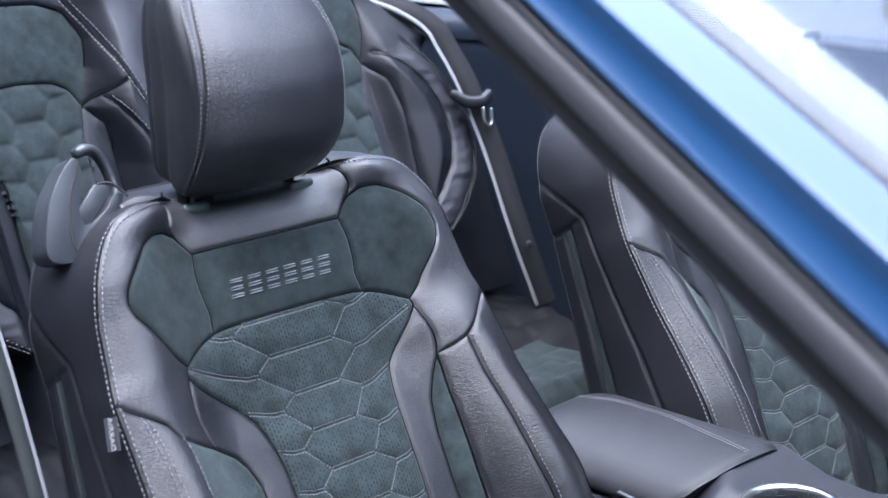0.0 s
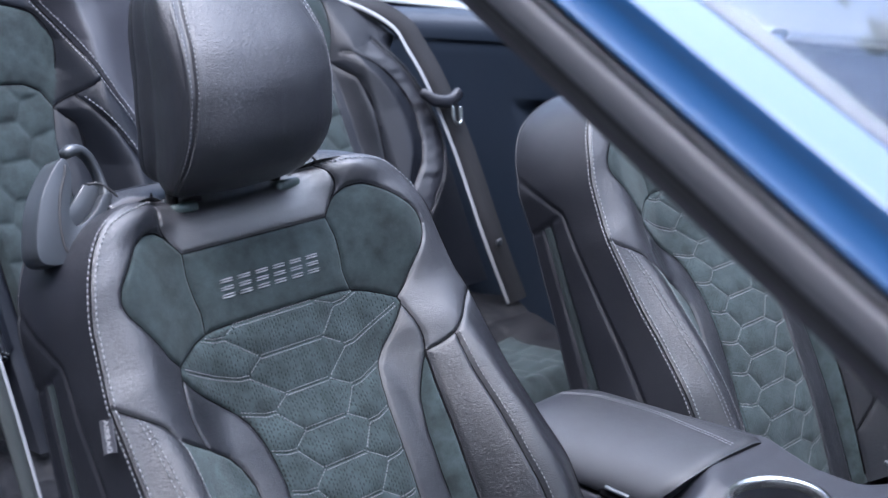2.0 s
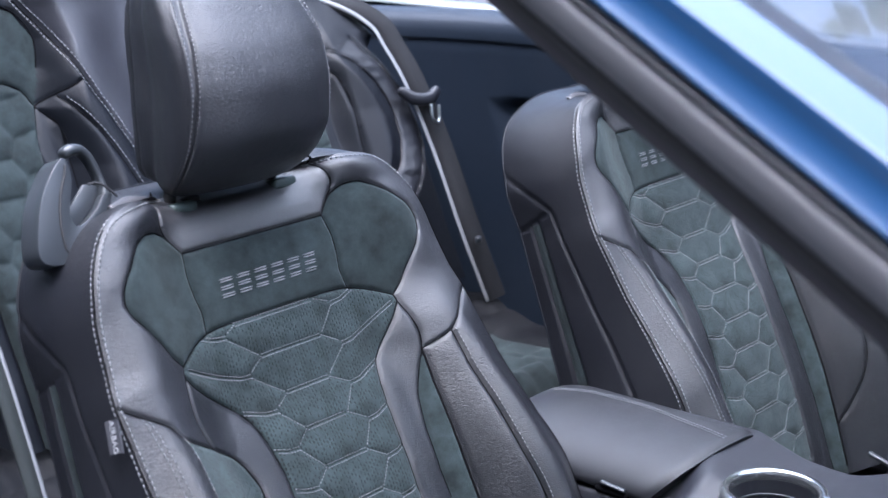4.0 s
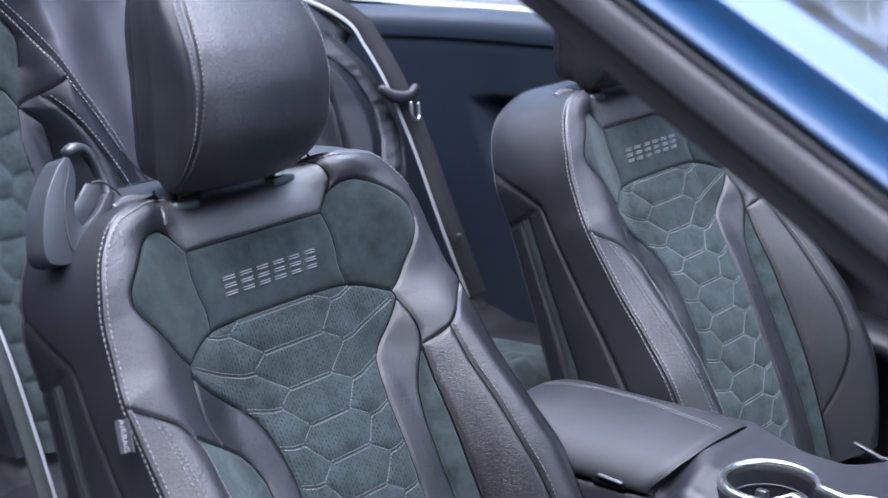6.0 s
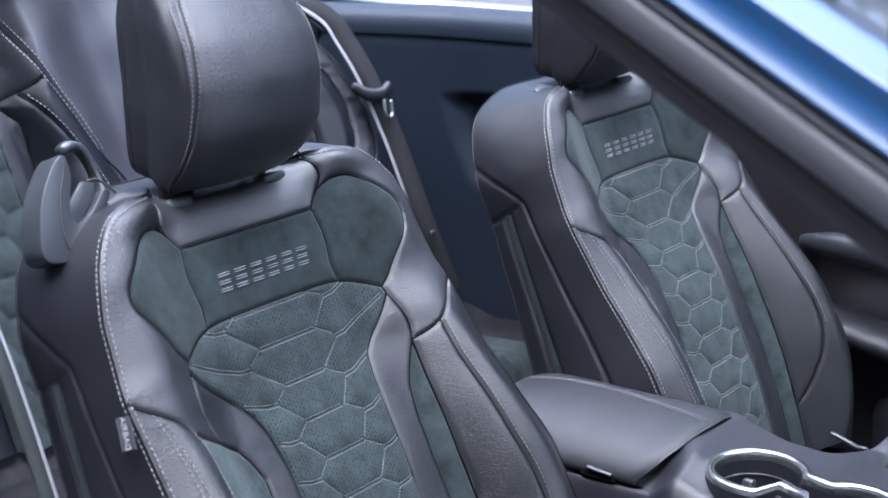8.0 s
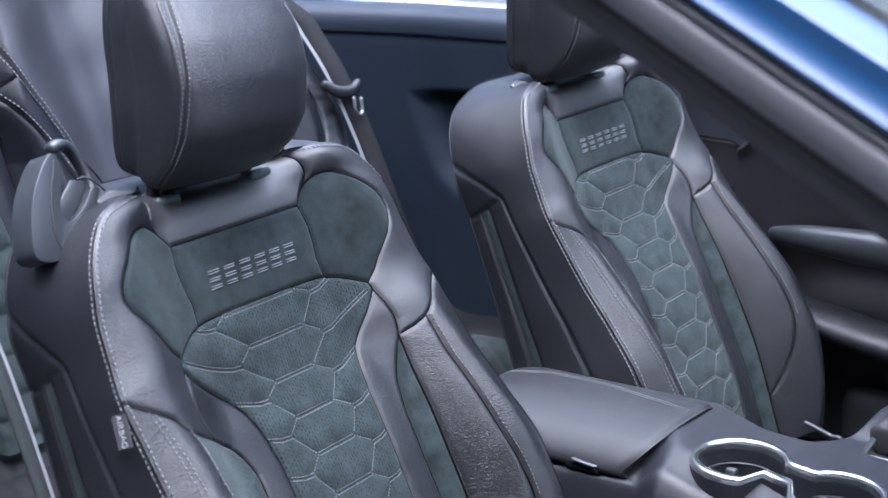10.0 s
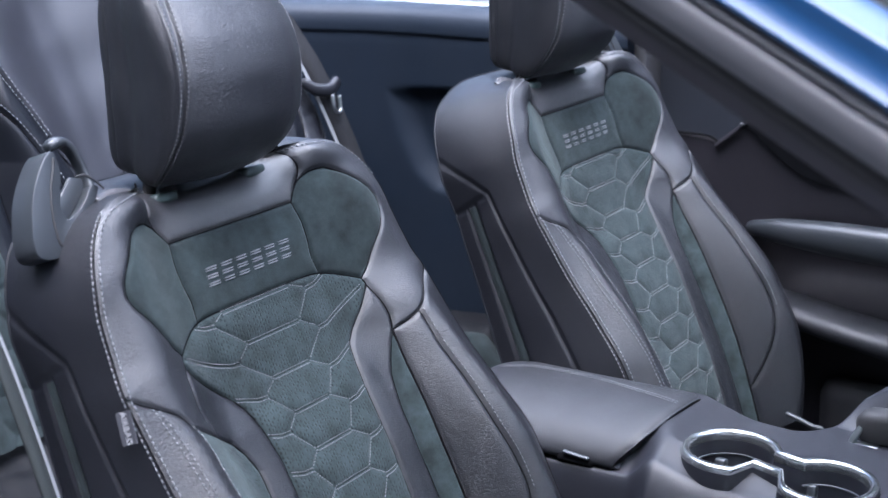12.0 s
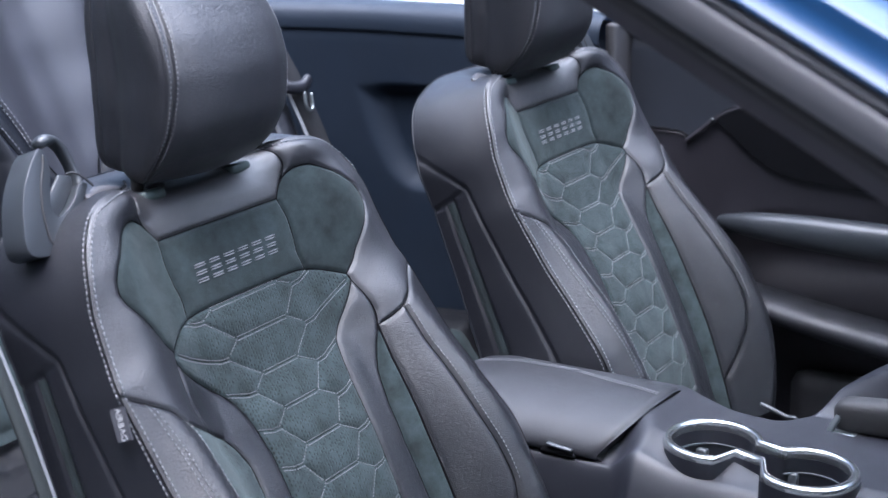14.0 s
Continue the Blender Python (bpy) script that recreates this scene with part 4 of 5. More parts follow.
    for name, mat, label, test in (
            ("quilted_panel", SUEDE, "charcoal suede quilted in hexagons", inside(arch + right[1:] + left[::-1][:-1], cb, cz)),
            ("upper_panel", SUEDE, "plain charcoal suede", inside(arch + crown[::-1], cb, cz)),
            ("side_strip", WING, "curved leather strip", inside(right + strip[::-1], cb, cz) | inside(left + strip_in[::-1], cb, cz)),
            ("wing", WING, "matt black leather wing", inside(wing + [(0.112, -0.1), (0.118, 0.0)], cb, cz)),
            ("ruffled_band", PLAIN, "gathered black leather band round the wing", inside(hem + wing[::-1], cb, cz)),
            ("strap_panel", WING, "stitched black leather strap", inside(yoke[:2] + strap + [(-0.236, -0.08)] + [(p - 0.266, q) for p, q in centre[5:9][::-1]], cb, cz)),
            ("middle_panel", LIT_LEATHER, "smooth black leather middle panel, paler for the light on it", inside(centre + [(-0.01, -0.34), (-0.01, 0.32)], ca, cz)),
            ("shoulder", WING, "black leather shoulder and outer band", np.ones(len(quads), dtype=bool))):
        mine = free & test
        free &= ~mine
        for half in ((mine,) if name == "middle_panel" else (mine & side, mine & ~side)):
            q = quads[half]
            used, back = np.unique(q, return_inverse=True)
            part(name, mesh_of(pts[used], back.reshape(-1, 4)[:, ::-1], uv[used]), mat, bench, label)

    def on(line, in_a=False, off=0.0, n=90):
        rows = []
        p = spline(line, n)
        for s in (-1, 1):
            xx = mid + s * (p[:, 0] + off + (0 if in_a else 0.266))
            i = np.clip(((xx + 0.24) / 1.225 * 419).round().astype(int), 0, 419)
            j = np.clip(((0.32 - p[:, 1]) / 0.66 * 239).round().astype(int), 0, 239)
            yy = y[j, i]
            yy = np.convolve(np.concatenate([yy[:1].repeat(3), yy, yy[-1:].repeat(3)]), np.ones(7) / 7, "valid")
            rows.append(np.stack([xx, yy - 0.0015, p[:, 1]], 1))
        return rows
    for line, in_a in sewn:
        for row in on(line, bool(in_a)):
            part("seam", sweep(row + np.array([0, 0.0016, 0]), (0.0012, 0.0012), 90, 6, False, (0, 1, 0)), SEAM, bench)
    part("seam_stitching", threads(on(centre[:9], True, 0.0048) + on(centre[:9], True, -0.0048) + on(strap, False, -0.005), 0.0009, 0.0045, 0.0025, 0.0006), THREAD, bench, "pale double stitching beside the middle panel")
    part("band_stitching", threads(on(hem, False, 0.004) + on(hem, False, -0.006), 0.0009, 0.0045, 0.0025, 0.0006), DIM_THREAD, bench, "dim stitching beside the outer band")
    part("wing_piping", sweep(on(wing)[1], (0.0016, 0.0016), 90, 6, False, (0, 1, 0)), SMOOTH, bench)
    part("bench_shell", box((0.84, 0.10, 0.50), (mid, 0.845, -0.07), 0.02, (-23.7, 0, 0)), PLAIN, bench, "seat back shell")
    # cushion
    xs, ys = np.meshgrid(np.linspace(-0.20, 0.94, 200), np.linspace(0.20, 0.66, 90))
    c = abs(abs(xs - mid) - 0.375)
    d = np.minimum(np.where(ys < 0.43, abs(c - 0.12), 9), np.where(c < 0.12, abs(ys - 0.43), 9))
    d = np.minimum(d, abs(ys - 0.475 + 0.25 * (c - 0.1)))
    hexes = np.minimum(abs((xs * 14) % 1 - 0.5), abs((ys * 16 + 0.5 * np.floor(xs * 14)) % 1 - 0.5)) / 15
    d = np.where((c < 0.12) & (ys < 0.43), np.minimum(d, hexes), d)
    pad = 0.010 * (1 - np.exp(-d / 0.015))
    rise = 0.040 * smooth_step(0.40, 0.52, ys + 0.3 * (c - 0.1))
    wave = np.array([noise.noise((float(p) * 60, float(q) * 14, 5.0)) for p, q in zip(xs.ravel(), ys.ravel())]).reshape(xs.shape)
    zs = -0.385 + rise + pad + 0.004 * wave * smooth_step(0.44, 0.47, ys) - 0.06 * smooth_step(0.26, 0.20, ys) - 0.06 * (ys - 0.3)
    pts = np.stack([xs, ys, zs], -1).reshape(-1, 3)
    quads = grid_faces(*xs.shape)
    cm = c.ravel()[quads].mean(1)
    xm = pts[quads].mean(1)[:, 0]
    soft = (cm < 0.12) & (pts[quads].mean(1)[:, 1] < 0.43)
    # shade painted in: outer cushion and near centre take the darkened leather
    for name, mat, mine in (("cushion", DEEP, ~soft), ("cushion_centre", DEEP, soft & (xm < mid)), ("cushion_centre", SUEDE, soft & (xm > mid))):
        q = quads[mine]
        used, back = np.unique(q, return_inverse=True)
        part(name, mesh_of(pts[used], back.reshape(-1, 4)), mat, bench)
    part("cushion_base", box((1.10, 0.42, 0.16), (mid, 0.44, -0.53), 0.03), PLAIN, bench)
    return bench


build_rear_bench()

# ---- centre console ----


def cup_outline(grow=0.0, n=40):
    """Two cup rings joined by a straight waist, seen from above."""
    c1, r1, c2, r2 = np.array([0.3610, -0.3900]), 0.0580 + grow, np.array([0.3380, -0.5080]), 0.0570 + grow
    axis = c2 - c1
    axis = axis / np.linalg.norm(axis)
    side = np.array([-axis[1], axis[0]])
    far, near = 0.0335 + grow, 0.0490 + grow
    out = []
    for t in np.linspace(math.asin(far / r1), 2 * math.pi - math.asin(near / r1), n):
        out.append(c1 + r1 * (math.cos(t) * axis + math.sin(t) * side))
    for along, off in ((0.0373, 0.0136), (0.0727, 0.0180)):
        out.append(c1 + along * axis - (off + grow) * side)
    for t in np.linspace(math.pi + math.asin(near / r2), 3 * math.pi - math.asin(far / r2), n):
        out.append(c2 + r2 * (math.cos(t) * axis + math.sin(t) * side))
    return np.array(out)


def ring_z(y):
    return -0.2565 + 0.02 * (y + 0.45)


def console_top(x, y):
    """Height of the console's skin: a shelf that rolls over to the near side and swells forward."""
    shelf = ease(y, [-0.86, -0.60, -0.45, -0.38, -0.335, -0.305, -0.07, 0.02], [-0.272, -0.270, -0.267, -0.264, -0.252, -0.243, -0.250, -0.320])
    k = smooth_step(-0.37, -0.30, y)
    roll = -0.045 * smooth_step(0.375, 0.295, x) - 0.22 * smooth_step(0.298 + 0.002 * k, 0.252, x)
    level = smooth_step(-0.285, -0.325, y)
    roll = roll * (1 - level) - level * (0.014 * smooth_step(0.350, 0.300, x) + 0.16 * smooth_step(0.306, 0.205, x))
    edge = 0.470 + 0.11 * smooth_step(-0.42, -0.52, y)
    far = -0.14 * smooth_step(0.0, 0.050, x - edge)
    swell = 0.13 * smooth_step(-0.40, -0.68, y) * smooth_step(0.505, 0.550, x)
    return shelf + roll + far + swell


def build_console():
    con = thing("centre_console", "dark moulded centre console with padded armrest and chrome cup rings", "car console")
    xs, ys = np.meshgrid(np.linspace(0.205, 0.645, 221), np.linspace(0.02, -0.86, 420))
    zs = console_top(xs, ys)
    zs = np.where((xs <= 0.2051) | (xs >= 0.6449), -0.62, zs)
    pts = np.stack([xs, ys, zs], -1).reshape(-1, 3)
    quads = grid_faces(*xs.shape)
    mid = pts[quads].mean(1)
    hole = inside([tuple(p) for p in cup_outline(-0.004)], mid[:, 0], mid[:, 1])
    q = quads[~hole]
    used, back = np.unique(q, return_inverse=True)
    part("console_body", mesh_of(pts[used], back.reshape(-1, 4)[:, ::-1]), PLASTIC, con, "soft dark grey moulded console")
    # chrome ring and wells
    o, i = cup_outline(0.0), cup_outline(-0.0105)
    m = cup_outline(-0.0042)
    z = ring_z(o[:, 1])
    rows = [np.column_stack([cup_outline(0.0008), z - 0.006]), np.column_stack([cup_outline(0.0005), z - 0.002]), np.column_stack([cup_outline(-0.0012), z + 0.0012]),
            np.column_stack([m, z + 0.002]), np.column_stack([cup_outline(-0.0090), z + 0.0014]), np.column_stack([i, z - 0.003]), np.column_stack([i, z - 0.010])]
    ring = part("cup_ring", sheet(np.array(rows), None, True, True), CHROME, con, "bright satin chrome cup holder ring")
    rows = [np.column_stack([cup_outline(-0.0102 - 0.010 * t), z - 0.008 - 0.066 * t]) for t in np.linspace(0, 1, 10)]
    part("cup_well", sheet(np.array(rows), None, True, True), PLASTIC, con, "deep dark cup well")
    floor = np.column_stack([cup_outline(-0.018), z - 0.0735])
    part("cup_floor", mesh_of(floor, [list(range(len(floor)))]), RUBBER, con, "rubber mat in the cup well", False)
    rim = np.column_stack([cup_outline(-0.0135), z - 0.026])
    part("well_ledge", sweep(rim, (0.0012, 0.0012), 80, 6, False), SATIN, con)
    for x, y in ((0.386, -0.366), (0.371, -0.481)):
        part("cup_finger", box((0.012, 0.014, 0.044), (x, y, -0.305), 0.003, (0, 12, 0)), SATIN, con, "sprung grey cup finger")
    rows = [np.column_stack([cup_outline(0.001 + 0.006 * math.sin(t * 1.6) - 0.014 * t * t), z - 0.008 - 0.06 * t]) for t in np.linspace(-0.05, 1, 10)]
    part("cup_collar", sheet(np.array(rows), None, True, False), PLASTIC, con, "moulded collar below the ring")
    # armrest lid
    prof = [(0.466, -0.275), (0.466, -0.252), (0.460, -0.240), (0.446, -0.2345), (0.42, -0.2335), (0.385, -0.2345), (0.355, -0.2395), (0.326, -0.249), (0.308, -0.262), (0.299, -0.275), (0.300, -0.284), (0.315, -0.288)]
    prof = spline(prof, 60)
    ysl = np.concatenate([np.linspace(-0.012, -0.030, 6), np.linspace(-0.040, -0.292, 52), np.linspace(-0.296, -0.306, 6)])
    rows = []
    for y in ysl:
        k = 1.0
        if y > -0.09:
            k = math.sqrt(max(0.0, 1 - ((y + 0.09) / 0.080) ** 2)) * 0.6 + 0.4
        if y < -0.292:
            k = 1 - 0.10 * ((-0.292 - y) / 0.014) ** 2
        skew = ease(prof[:, 0], [0.292, 0.305, 0.32, 0.36, 0.40, 0.47], [0.044, 0.027, 0.016, 0.004, -0.001, -0.006]) * smooth_step(-0.05, -0.28, np.full(60, y))
        rows.append(np.column_stack([0.385 + (prof[:, 0] - 0.385) * (0.6 + 0.4 * k), np.full(60, y) + skew, -0.290 + (prof[:, 1] + 0.290) * k]))
    faces = grid_faces(len(rows), 60).tolist()
    faces.append(list(range(60)))
    faces.append([(len(rows) - 1) * 60 + k for k in range(60)][::-1])
    lid = part("armrest_lid", mesh_of(np.array(rows).reshape(-1, 3), faces), PADDED, con, "padded black armrest lid")
    lid_pts = np.array(rows).reshape(-1, 3)

    def lid_z(px, py):
        """Height of the lid's skin over places on it."""
        top = lid_pts[lid_pts[:, 2] > -0.27]
        d = (top[None, :, 0] - px[:, None]) ** 2 + (top[None, :, 1] - py[:, None]) ** 2
        k = np.argsort(d, 1)[:, :4]
        return np.take_along_axis(np.tile(top[:, 2], (len(px), 1)), k, 1).mean(1)
    st = []
    for o in (0, 0.005):
        yy = np.linspace(-0.045, -0.306, 90)
        xx = ease(yy, [-0.306, -0.25, -0.162, -0.10, -0.045], [0.412, 0.420, 0.434, 0.432, 0.419]) - o
        zz = lid_z(xx, yy)
        zz = np.convolve(np.pad(zz, 12, mode="edge"), np.ones(25) / 25, "valid") + 0.0016
        st.append(np.stack([xx, yy, zz], 1))
    part("lid_stitching", threads(st, 0.0006, 0.0034, 0.0018, 0.0003, (0, 0, 1)), THREAD, lid, "pale double stitching")
    # near-black block paints the shade of the finger notch
    part("latch_shade", box((0.012, 0.048, 0.026), (0.3055, -0.220, -0.2775), 0.005, (0, 30, 0), 3), SEAM, con, "dark block standing for the shaded finger notch")
    part("latch", sweep([(0.2975, -0.208, -0.2745), (0.2970, -0.222, -0.2757), (0.2970, -0.238, -0.277)], (0.0034, 0.0024), 10, 12), SATIN, con, "small bright latch lever")
    return con


build_console()


def build_handbrake():
    brake = thing("handbrake", "black handbrake lever with a bright metal foot", "handbrake")
    part("grip", sweep([(0.497, -0.508, -0.251), (0.497, -0.58, -0.246), (0.496, -0.66, -0.240), (0.495, -0.74, -0.232)], [(0.018, 0.020), (0.019, 0.022), (0.018, 0.020), (0.017, 0.018)], 30, 24, True, (0, 0, 1), 0.55), RUBBER, brake, "black moulded grip")
    part("bracket", sweep([(0.476, -0.490, -0.276), (0.480, -0.494, -0.262), (0.489, -0.505, -0.243), (0.496, -0.514, -0.236)], (0.005, 0.004), 20, 10), STEEL, brake, "bright metal bracket")
    part("foot_plate", box((0.016, 0.034, 0.010), (0.480, -0.507, -0.273), 0.003), STEEL, brake)
    part("gaiter", sweep([(0.50, -0.50, -0.30), (0.50, -0.60, -0.285), (0.50, -0.75, -0.275)], [(0.022, 0.02), (0.024, 0.02), (0.024, 0.02)], 12, 12), PLAIN, brake)


build_handbrake()

# ---- far door and side trim ----


def build_door(car):
    y, z = np.meshgrid(np.linspace(0.055, -1.05, 300), np.linspace(0.115, -0.70, 220))
    step = [(0.055, -0.056), (-0.015, -0.058), (-0.040, -0.060), (-0.053, -0.067), (-0.075, -0.049), (-0.096, -0.032), (-0.122, -0.014), (-0.143, -0.006), (-0.165, -0.004), (-0.26, -0.012), (-0.6, -0.09), (-1.05, -0.2)]
    dip = [(-0.099, -0.033), (-0.123, -0.050), (-0.153, -0.076), (-0.182, -0.097), (-0.211, -0.111), (-0.239, -0.118), (-0.276, -0.122), (-0.321, -0.126), (-0.373, -0.130), (-0.6, -0.16)]
    below = np.interp(-y.ravel(), [-p[0] for p in step], [p[1] for p in step]).reshape(y.shape) - z
    x = 1.105 - 0.004 * smooth_step(0.0, 0.008, below) * smooth_step(0.30, 0.05, below) + 0.020 * smooth_step(0.07, 0.12, z)
    pit = step[5:10] + [(-0.6, -0.10)] + dip[::-1]
    cup = np.exp(-(((z + 0.255) / 0.045) ** 2)) * smooth_step(-0.12, -0.22, y)
    x = x + 0.030 * cup
    pts = np.stack([x, y, z], -1).reshape(-1, 3)
    quads = grid_faces(*x.shape)
    low = below.ravel()[quads].mean(1) > 0
    door = None
    for mine in (~low, low):
        used, back = np.unique(quads[mine], return_inverse=True)
        me = mesh_of(pts[used], back.reshape(-1, 4))
        if door is None:
            door = part("car_door", me, DOOR_SKIN, car, "closed car door with slate upper skin and dark padded lower skin")
        else:
            part("lower_skin", me, DOOR_LOW, door, "dark padded lower skin")
    part("skin_seam", sweep([(1.099, a, b) for a, b in step[:4]], (0.002, 0.0022), 30, 8), SEAM, door, "dark seam across the skin")
    part("handle_rim", sweep([(1.096, a, b - 0.006) for a, b in step[3:9]], (0.0035, 0.0045), 50, 10), DOOR_LOW, door, "raised rim of the handle plate")
    part("handle_rim", sweep([(1.096, a, b) for a, b in dip[:9]], (0.0018, 0.0018), 50, 8), PADDED, door)
    # flat dark sheet stands for the shade inside the recess
    part("recess_shade_sheet", prism([(1.1005, a, b) for a, b in pit], (-0.007, 0, 0)), DEEP, door, "flat dark sheet for the shaded recess behind the handle plate", False)
    part("rim_end", box((0.007, 0.008, 0.006), (1.092, -0.097, -0.034), 0.002), SATIN, door, "small grey stud")
    part("door_pull", sweep([(1.092, -0.122, -0.202), (1.072, -0.18, -0.196), (1.060, -0.28, -0.195), (1.055, -0.42, -0.197), (1.055, -0.62, -0.202)],
         [(0.012, 0.012), (0.019, 0.020), (0.024, 0.027), (0.026, 0.030), (0.026, 0.032)], 50, 22, True, (0, 0, 1), 0.8), SATIN, door, "long satin grey door pull")
    part("armrest", sweep([(1.09, -0.08, -0.305), (1.07, -0.18, -0.318), (1.055, -0.30, -0.335), (1.05, -0.45, -0.355), (1.05, -0.70, -0.38)],
         [(0.03, 0.014), (0.045, 0.018), (0.05, 0.020), (0.05, 0.022), (0.05, 0.022)], 50, 20, True, (0, 0, 1), 0.7), PADDED, door, "padded dark armrest")
    part("pocket", box((0.06, 0.60, 0.14), (1.085, -0.55, -0.50), 0.03), DARK, door, "dark map pocket")
    part("door_top", sweep([(1.125, 0.05, 0.120), (1.125, -0.3, 0.112), (1.115, -1.05, 0.08)], (0.035, 0.012), 20, 14), PLASTIC, door, "moulded top rail")
    part("outer_skin", sheet(np.stack([np.array([[1.16, 1.20, 1.26, 1.29, 1.28, 1.25]] * 2).T, np.array([[0.055, -1.05]] * 6), np.array([[0.10, 0.085, 0.0, -0.2, -0.45, -0.70]] * 2).T], -1)), PAINT, door, "glossy blue outer skin")




def build_side_trim():
    trim = thing("rear_side_trim", "slate moulded rear side trim with a sunken arm pocket", "car trim")
    y, z = np.meshgrid(np.linspace(0.072, 0.98, 170), np.linspace(0.090, -0.66, 150))
    outer = [(0.560, -0.005), (0.555, -0.030), (0.535, -0.10), (0.500, -0.165), (0.455, -0.195), (0.30, -0.205), (0.12, -0.205), (0.12, -0.002), (0.45, 0.0)]
    inner = [(0.490, -0.030), (0.480, -0.07), (0.458, -0.12), (0.43, -0.155), (0.38, -0.168), (0.15, -0.168), (0.15, -0.026), (0.42, -0.022)]
    d_in = near_line(inner + inner[:1], y, z)[0]
    d_out = near_line(outer + outer[:1], y, z)[0]
    in_in, in_out = inside(inner, y, z), inside(outer, y, z)
    ramp = np.where(in_in, 1.0, np.where(in_out, d_out / (d_out + d_in + 1e-6), 0.0))
    base = 1.02 - 0.09 * smooth_step(0.50, 0.95, y) + 0.0015 * smooth_step(0.07, 0.09, z)
    x = base + 0.020 * smooth_step(0, 1, ramp)
    part("side_panel", sheet(np.stack([x, y, z], -1), None, False, True), TRIM, trim, "slate moulded panel with a sunken arm pocket")
    yy = np.linspace(0.072, 1.0, 40)
    curve = -0.09 * smooth_step(0.50, 0.95, yy)
    prof = spline([(1.0230, 0.0845), (1.0195, 0.0855), (1.0180, 0.090), (1.020, 0.108), (1.028, 0.122), (1.048, 0.131), (1.085, 0.134)], 30)
    part("belt_rail", sheet(np.stack([prof[:, :1] + curve[None], np.tile(yy, (30, 1)), np.tile(prof[:, 1:], (1, 40)) + 0.008 * yy[None]], -1)), TRIM, trim, "moulded dark top rail")
    part("post", box((0.10, 0.022, 0.80), (1.095, 0.064, -0.28), 0.006), DARK, trim, "black door shut post")


build_side_trim()

# ---- belts ----


def ribbon(points, wide, half, n=60, thick=0.0013):
    """A flat strap along a path; wide: the direction across it."""
    p = spline(points, n)
    w = np.asarray(wide, dtype=float)
    w = w / np.linalg.norm(w)
    t = np.gradient(p, axis=0)
    t /= np.linalg.norm(t, axis=1)[:, None]
    nr = np.cross(t, w)
    nr /= np.linalg.norm(nr, axis=1)[:, None]
    ww = np.cross(nr, t)
    ring = [p - ww * half + nr * thick, p + ww * half + nr * thick, p + ww * half - nr * thick, p - ww * half - nr * thick]
    return sheet(np.stack(ring, 1), None, True)


def build_far_belt():
    belt = thing("seat_belt", "dark woven rear seat belt with a parked buckle tongue", "seat belt")
    path = [(0.782, 0.775, 0.190), (0.830, 0.712, 0.164), (0.866, 0.670, 0.130), (0.874, 0.645, 0.095), (0.884, 0.606, 0.030), (0.898, 0.560, -0.08), (0.905, 0.505, -0.22), (0.93, 0.47, -0.345)]
    strap = part("strap", ribbon(path, (0.92, -0.38, 0.1), 0.020), BELT, belt, "charcoal woven strap")
    p = spline(path, 60)
    edge = p + np.array([-0.0190, 0.006, 0.0]) + np.array([0, -0.002, 0])
    # pale tube paints the highlight along the strap's edge
    part("strap_highlight", sweep(edge, (0.0042, 0.0016), 60, 8, False, (0, 1, 0)), BELT_SHEEN, strap, "pale line painting the highlight along the strap")
    part("tongue_cover", sweep([(0.845, 0.602, 0.022), (0.862, 0.586, 0.008), (0.888, 0.578, 0.006), (0.908, 0.579, 0.016)], [(0.007, 0.008), (0.008, 0.011), (0.008, 0.011), (0.007, 0.010)], 20, 14, True, (0, 0, 1), 0.7), PLASTIC, belt, "grey plastic buckle cover")
    part("tongue", sweep([(0.884, 0.570, -0.004), (0.882, 0.566, -0.024), (0.889, 0.564, -0.034), (0.899, 0.566, -0.030), (0.903, 0.570, -0.008)], (0.003, 0.0022), 24, 8), STEEL, belt, "steel buckle tongue")
    part("belt_stop", box((0.012, 0.006, 0.012), (0.906, 0.488, -0.236), 0.002), SATIN, belt, "small plastic stop button")


build_far_belt()


def build_near_belt():
    belt = thing("seat_belt", "grey green woven front seat belt hanging beside the seat", "seat belt")
    path = [(-0.285, 0.30, 0.30), (-0.293, 0.16, 0.16), (-0.298, 0.06, 0.05), (-0.300, 0.0, -0.07), (-0.302, -0.08, -0.30), (-0.305, -0.14, -0.48)]
    path = [(a - 0.0085, b - 0.003, z) for a, b, z in path]
    strap = part("strap", ribbon(path, (0.95, 0.30, 0.0), 0.010), STRAP, belt, "grey green woven strap")
    p = spline(path, 60) + np.array([0.0085, 0.0015, 0.0])
    # the strap's highlight, painted on as a pale tube
    part("strap_highlight", sweep(p, (0.0022, 0.0014), 60, 8, False, (0, 1, 0)), BELT_SHEEN, strap, "pale line painting the highlight along the strap")


build_near_belt()

# ---- car shell ----


